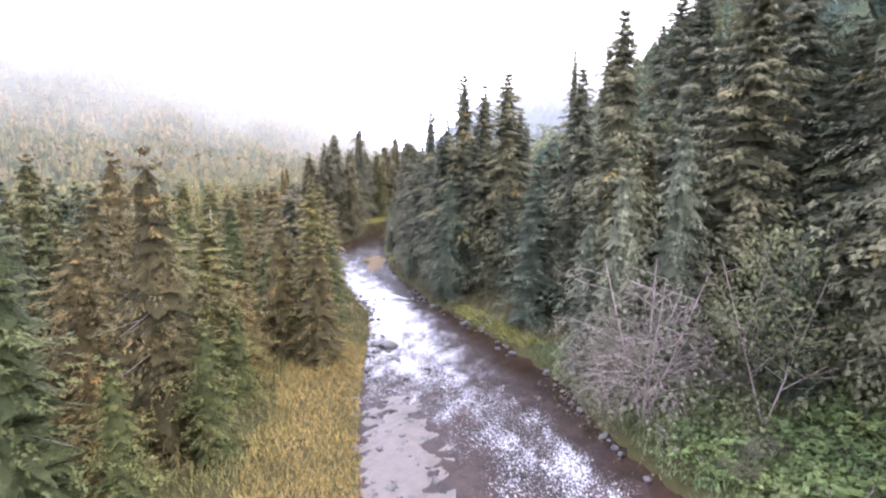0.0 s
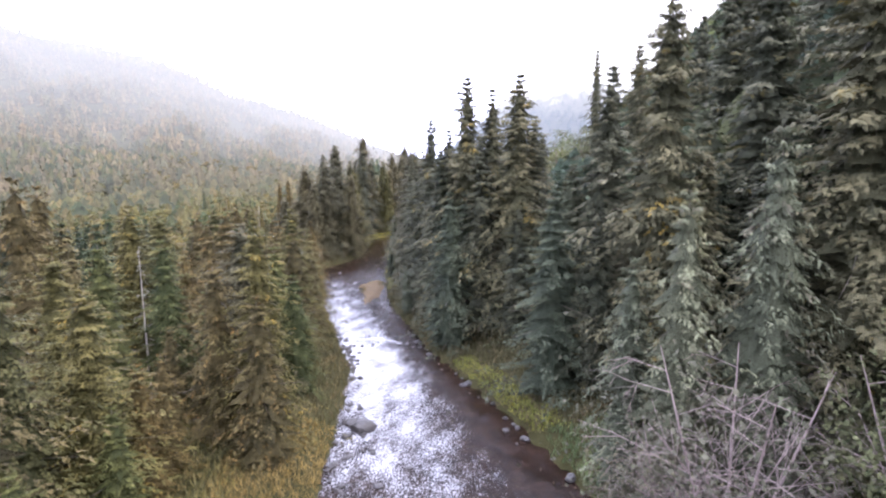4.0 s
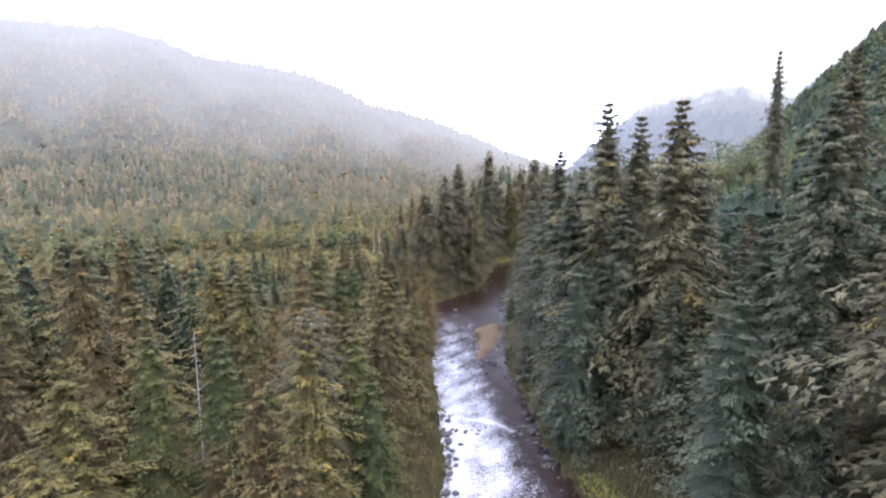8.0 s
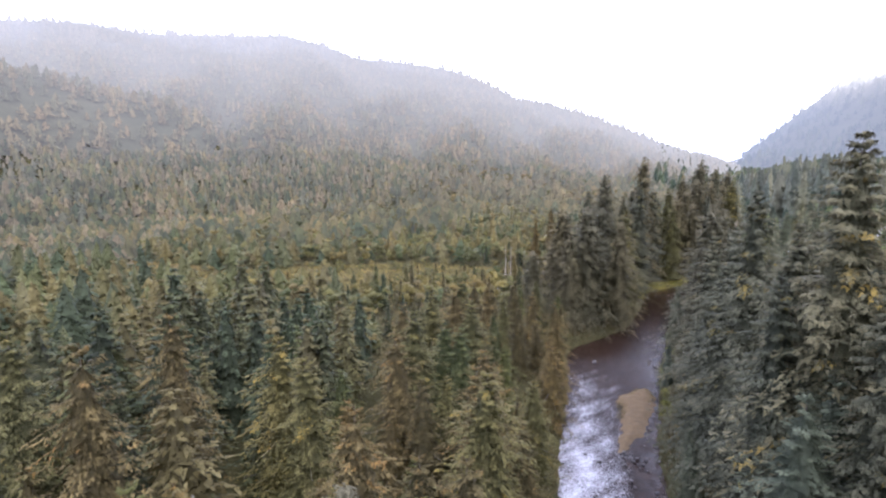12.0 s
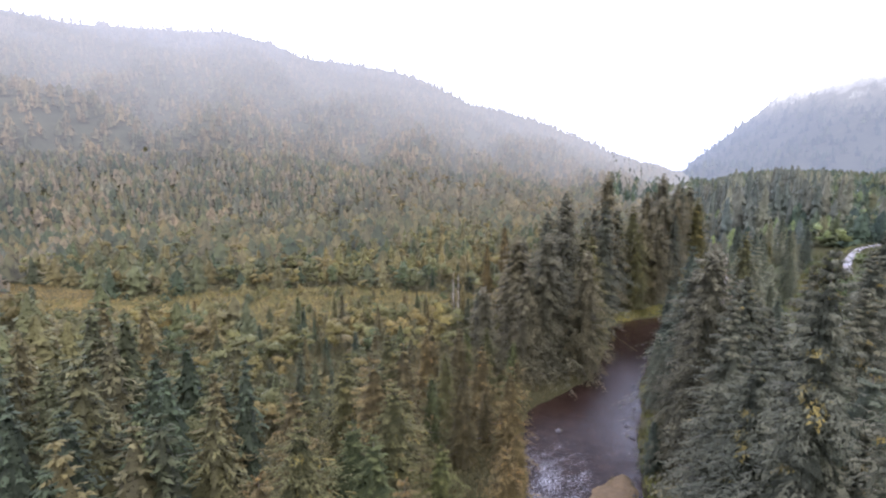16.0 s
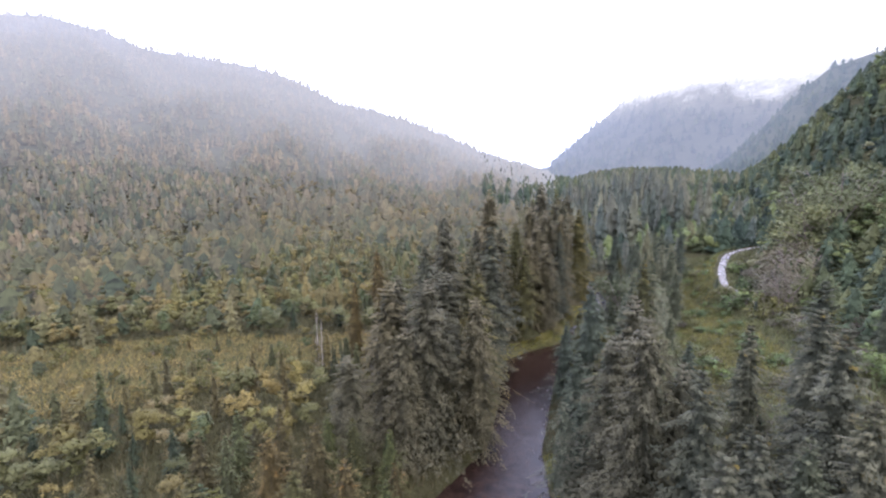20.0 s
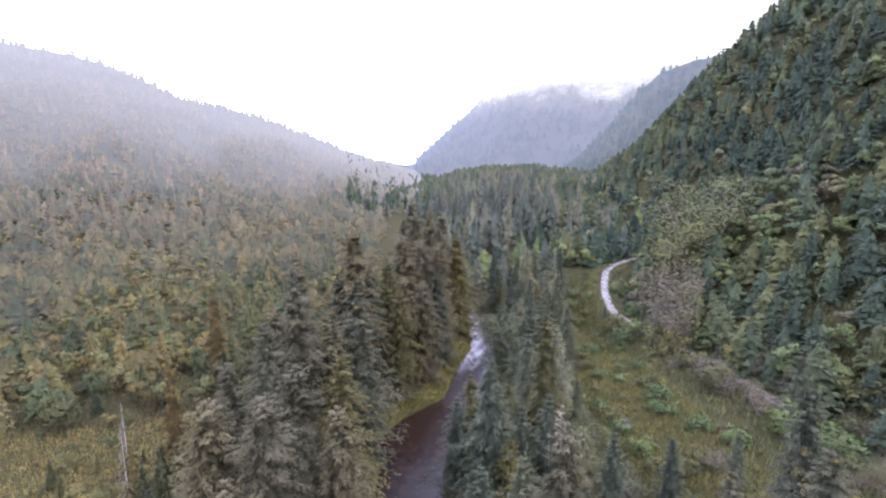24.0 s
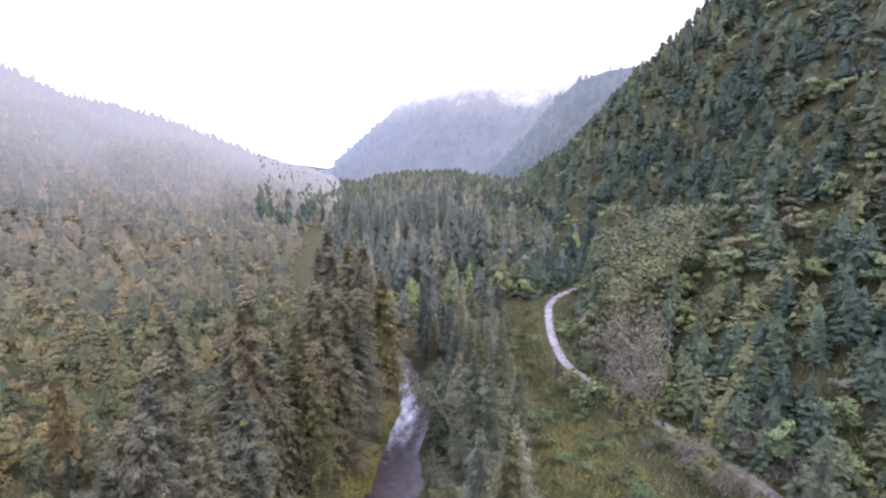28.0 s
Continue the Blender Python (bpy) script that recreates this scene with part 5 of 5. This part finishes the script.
grass("sedge_grass", "golden autumn sedge on the river bank", on_left(0.3, 11, 22, 84), (-40, 0, 22, 84), 0.5, 0.7, ((0.14, 0.1, 0.03), (0.3, 0.21, 0.075)), 51)
grass("sedge_grass", "yellow-green grass on the river bank", on_right(0.8, 5.5, 84, 110), (-15, 16, 84, 110), 0.45, 0.6, ((0.2, 0.21, 0.04), (0.46, 0.42, 0.09)), 52)
grass("sedge_grass", "yellow-green grass on the shaded bank", on_right(0.1, 2.6, 172, 226), (-42, -24, 172, 226), 0.5, 0.7, ((0.16, 0.17, 0.035), (0.38, 0.34, 0.08)), 65)
grass("sedge_grass", "yellow-green grass beside the pool", on_left(0.3, 7, 262, 335), (-70, -28, 262, 335), 0.55, 0.8, ((0.16, 0.18, 0.03), (0.4, 0.34, 0.07)), 53)
grass("sedge_grass", "rust and green ferns in the clearing", lambda x, y: clearing(x, y) & (road_offset(x, y)[0] > 2.8), (-10, 40, 222, 375), 0.8, 1.3, ((0.09, 0.11, 0.025), (0.27, 0.21, 0.06)), 54)
grass("sedge_grass", "tawny bog grass among scattered trees", lambda x, y: bog(x, y) < 1.08, (-260, -80, 165, 305), 1.1, 1.2, ((0.11, 0.11, 0.035), (0.27, 0.195, 0.07)), 55)
grass("sedge_grass", "rust-orange sedge on open bog patches", lambda x, y: patches(x, y) < 1.05, (-300, -165, 145, 225), 1.2, 0.9, ((0.2, 0.13, 0.04), (0.34, 0.22, 0.07)), 64)
grass("undergrowth", "dark green undergrowth on the steep bank", on_right(0.6, 30, 30, 84), (8, 52, 30, 84), 0.8, 1.2, ((0.05, 0.08, 0.03), (0.17, 0.21, 0.09)), 56)
grass("undergrowth", "brown and green undergrowth along the river bank", on_left(8, 42, 15, 84), (-62, -12, 15, 84), 0.9, 1.2, ((0.05, 0.05, 0.02), (0.2, 0.17, 0.06)), 59)
grass("undergrowth", "brown and green undergrowth along the river bank", on_left(0.2, 26, 84, 400), (-85, -20, 84, 400), 1.1, 1.3, ((0.04, 0.04, 0.015), (0.16, 0.12, 0.05)), 57)
grass("undergrowth", "brown and green undergrowth along the river bank", on_right(0.2, 24, 84, 400), (-42, 30, 84, 400), 1.1, 1.3, ((0.04, 0.035, 0.02), (0.13, 0.11, 0.06)), 58)


# ---- gravel bars and rocks ----
def gravel_bar(name, label, corners, height, seed, mat):
    """A low mound of gravel with a cornered outline that breaks the water."""
    r = np.random.default_rng(seed)
    p = np.array(corners, float)
    lo, hi = p.min(0) - 1.5, p.max(0) + 1.5
    X, Y = np.meshgrid(np.linspace(lo[0], hi[0], 60), np.linspace(lo[1], hi[1], 110))
    d = np.full(X.shape, 1e9)
    for a, b in zip(p, np.roll(p, -1, 0)):
        e = (b - a) / np.linalg.norm(b - a)
        d = np.minimum(d, (X - a[0]) * e[1] - (Y - a[1]) * e[0])
    d = d + 0.7 * rough(X, Y, 2.2, seed)
    Z = water_level(Y) + height * np.clip(d / 1.8, -1.5, 1) + 0.06 * rough(X, Y, 0.7) * (d > 0) + 0.05 * r.random(X.shape)
    i = np.arange(X.size).reshape(X.shape)
    q = np.stack([i[:-1, :-1], i[:-1, 1:], i[1:, 1:], i[1:, :-1]], -1).reshape(-1, 4)
    ob = soup(name, np.stack([X, Y, Z], -1).reshape(-1, 3), None, mat, quads=q, smooth=True)
    tagged(ob, label, "gravel bar", kind="structure")


gravel_bar("gravel_bar", "dark pebbly shallows along the sedge bank", [(-13.8, 50), (-13.4, 60), (-11.8, 65), (-8.5, 59), (-5.2, 50), (-5, 41), (-12, 39)], 0.1, 4, SHINGLE)
gravel_bar("gravel_bar", "brown gravel island in the river", [(-37.5, 178), (-34, 186), (-30, 177), (-29.2, 163), (-31, 156)], 0.45, 1, GRAVEL)

ROCKS = []
for i in range(5):
    bm = bmesh.new()
    bmesh.ops.create_icosphere(bm, subdivisions=2, radius=1)
    r = np.random.default_rng(300 + i)
    for v in bm.verts:
        p = Vector(v.co)
        v.co = p * (0.8 + 0.35 * noise.noise(p * 1.3 + Vector((i * 5, 0, 0)))) * 1.0
        v.co.z *= 0.62
    me = bpy.data.meshes.new("rock")
    bm.to_mesh(me)
    bm.free()
    me.materials.append(WET_ROCK)
    ROCKS.append(me)


def rock(x, y, size, sink=0.3):
    ob = new("rock", ROCKS[int(rng.integers(5))])
    z = max(float(water_level(y)), float(ground_height(x, y)))
    s = size * 0.5
    ob.matrix_basis = Matrix.LocRotScale((x, y, z + s * 0.62 * (1 - 2 * sink)), Euler((rng.normal(0, 0.2), rng.normal(0, 0.2), rng.uniform(0, 6.28))), (s * rng.uniform(0.8, 1.3), s, s * rng.uniform(0.8, 1.2)))
    tagged(ob, "dark wet boulder in the river", "rock", "river rocks")


plant("bush", -48.2, 195.5, 1.7, 1.1)
rock(-48.4, 194.6, 1.3, 0.3)
rock(-15.4, 83.8, 3.0, 0.15)
rock(-17.6, 85.5, 2.0)
rock(-17.2, 82, 1.6)
rr = np.random.default_rng(61)
for _ in range(60):
    y = rr.uniform(39, 66)
    rock(rr.uniform(-13.5, -4.5) - 0.22 * (y - 45), y, rr.uniform(0.3, 1.0), 0.4)
for _ in range(95):
    y = rr.uniform(38, 92)
    x = float(bank_left(y)) + abs(rr.normal(0, 3.2)) + 0.2
    rock(x, y, rr.uniform(0.35, 1.3), 0.4)
for _ in range(40):
    y = rr.uniform(100, 128)
    x = float(bank_left(y)) + abs(rr.normal(0, 1.2))
    rock(x, y, rr.uniform(0.5, 1.6))
for _ in range(30):
    t = rr.uniform(0, 1)
    y = rr.uniform(118, 123)
    rock(float(bank_left(y)) * (1 - t) + float(bank_right(y)) * t, y, rr.uniform(0.3, 0.9), 0.45)
for _ in range(35):
    rock(-29.5 + rr.normal(0, 2.2), 152 + rr.normal(0, 2.5), rr.uniform(0.3, 1.1))
for _ in range(40):
    y = rr.uniform(44, 130)
    rock(float(bank_right(y)) - abs(rr.normal(0, 1.0)), y, rr.uniform(0.4, 1.5))

for _ in range(50):
    y = rr.uniform(140, 262)
    rock(float(bank_right(y)) - abs(rr.normal(0, 1.3)), y, rr.uniform(0.3, 1.1), 0.4)


def puddle(x, y, size, seed):
    """A shallow pool of rain water lying in the ground, with an uneven edge."""
    r = np.random.default_rng(seed)
    a = np.linspace(0, 2 * math.pi, 28, endpoint=False)
    edge = size * (1 + 0.25 * np.sin(2 * a + 1) + 0.15 * np.sin(5 * a) + r.normal(0, 0.05, 28))
    z = float(ground_height(x, y)) + 0.14
    rim = np.stack([x + 0.6 * edge * np.cos(a), y + edge * np.sin(a), np.full(28, z - 0.1)], -1)
    top = np.stack([x + 0.55 * edge * np.cos(a), y + 0.93 * edge * np.sin(a), np.full(28, z)], -1)
    j = np.arange(28)
    k = (j + 1) % 28
    tris = np.concatenate([np.stack([j, k, 28 + k], -1), np.stack([j, 28 + k, 28 + j], -1), np.stack([28 + j, 28 + k, np.full(28, 56)], -1)])
    ob = soup("puddle", np.concatenate([rim, top, [[x, y, z]]]), tris, WATER)
    tagged(ob, "bright rain puddle among the shrubs of the clearing", "puddle", kind="structure")


puddle(0.4, 259.3, 2.6, 5)

grass("sedge_grass", "olive-brown tufts on the gravel island", lambda x, y: np.hypot((x + 33.8) / 3.4, (y - 175) / 11) < 0.9 + 0.25 * rough(x, y, 3), (-40, -28, 160, 190), 0.5, 0.45, ((0.09, 0.075, 0.03), (0.2, 0.15, 0.06)), 60)

grass("undergrowth", "olive and rust undergrowth between the trees of the valley flat", lambda x, y: (bank_left(y) - x > 20) & (bog(x, y) > 1.0), (-230, -70, 150, 340), 2.0, 2.2, ((0.06, 0.055, 0.022), (0.17, 0.13, 0.055)), 62)
grass("undergrowth", "green undergrowth under the hillside trees", lambda x, y: (x - bank_right(y) > 20) & ~clearing(x, y) & (road_offset(x, y)[0] > 2.2), (-10, 125, 200, 385), 1.7, 2.0, ((0.055, 0.068, 0.026), (0.14, 0.145, 0.055)), 63)
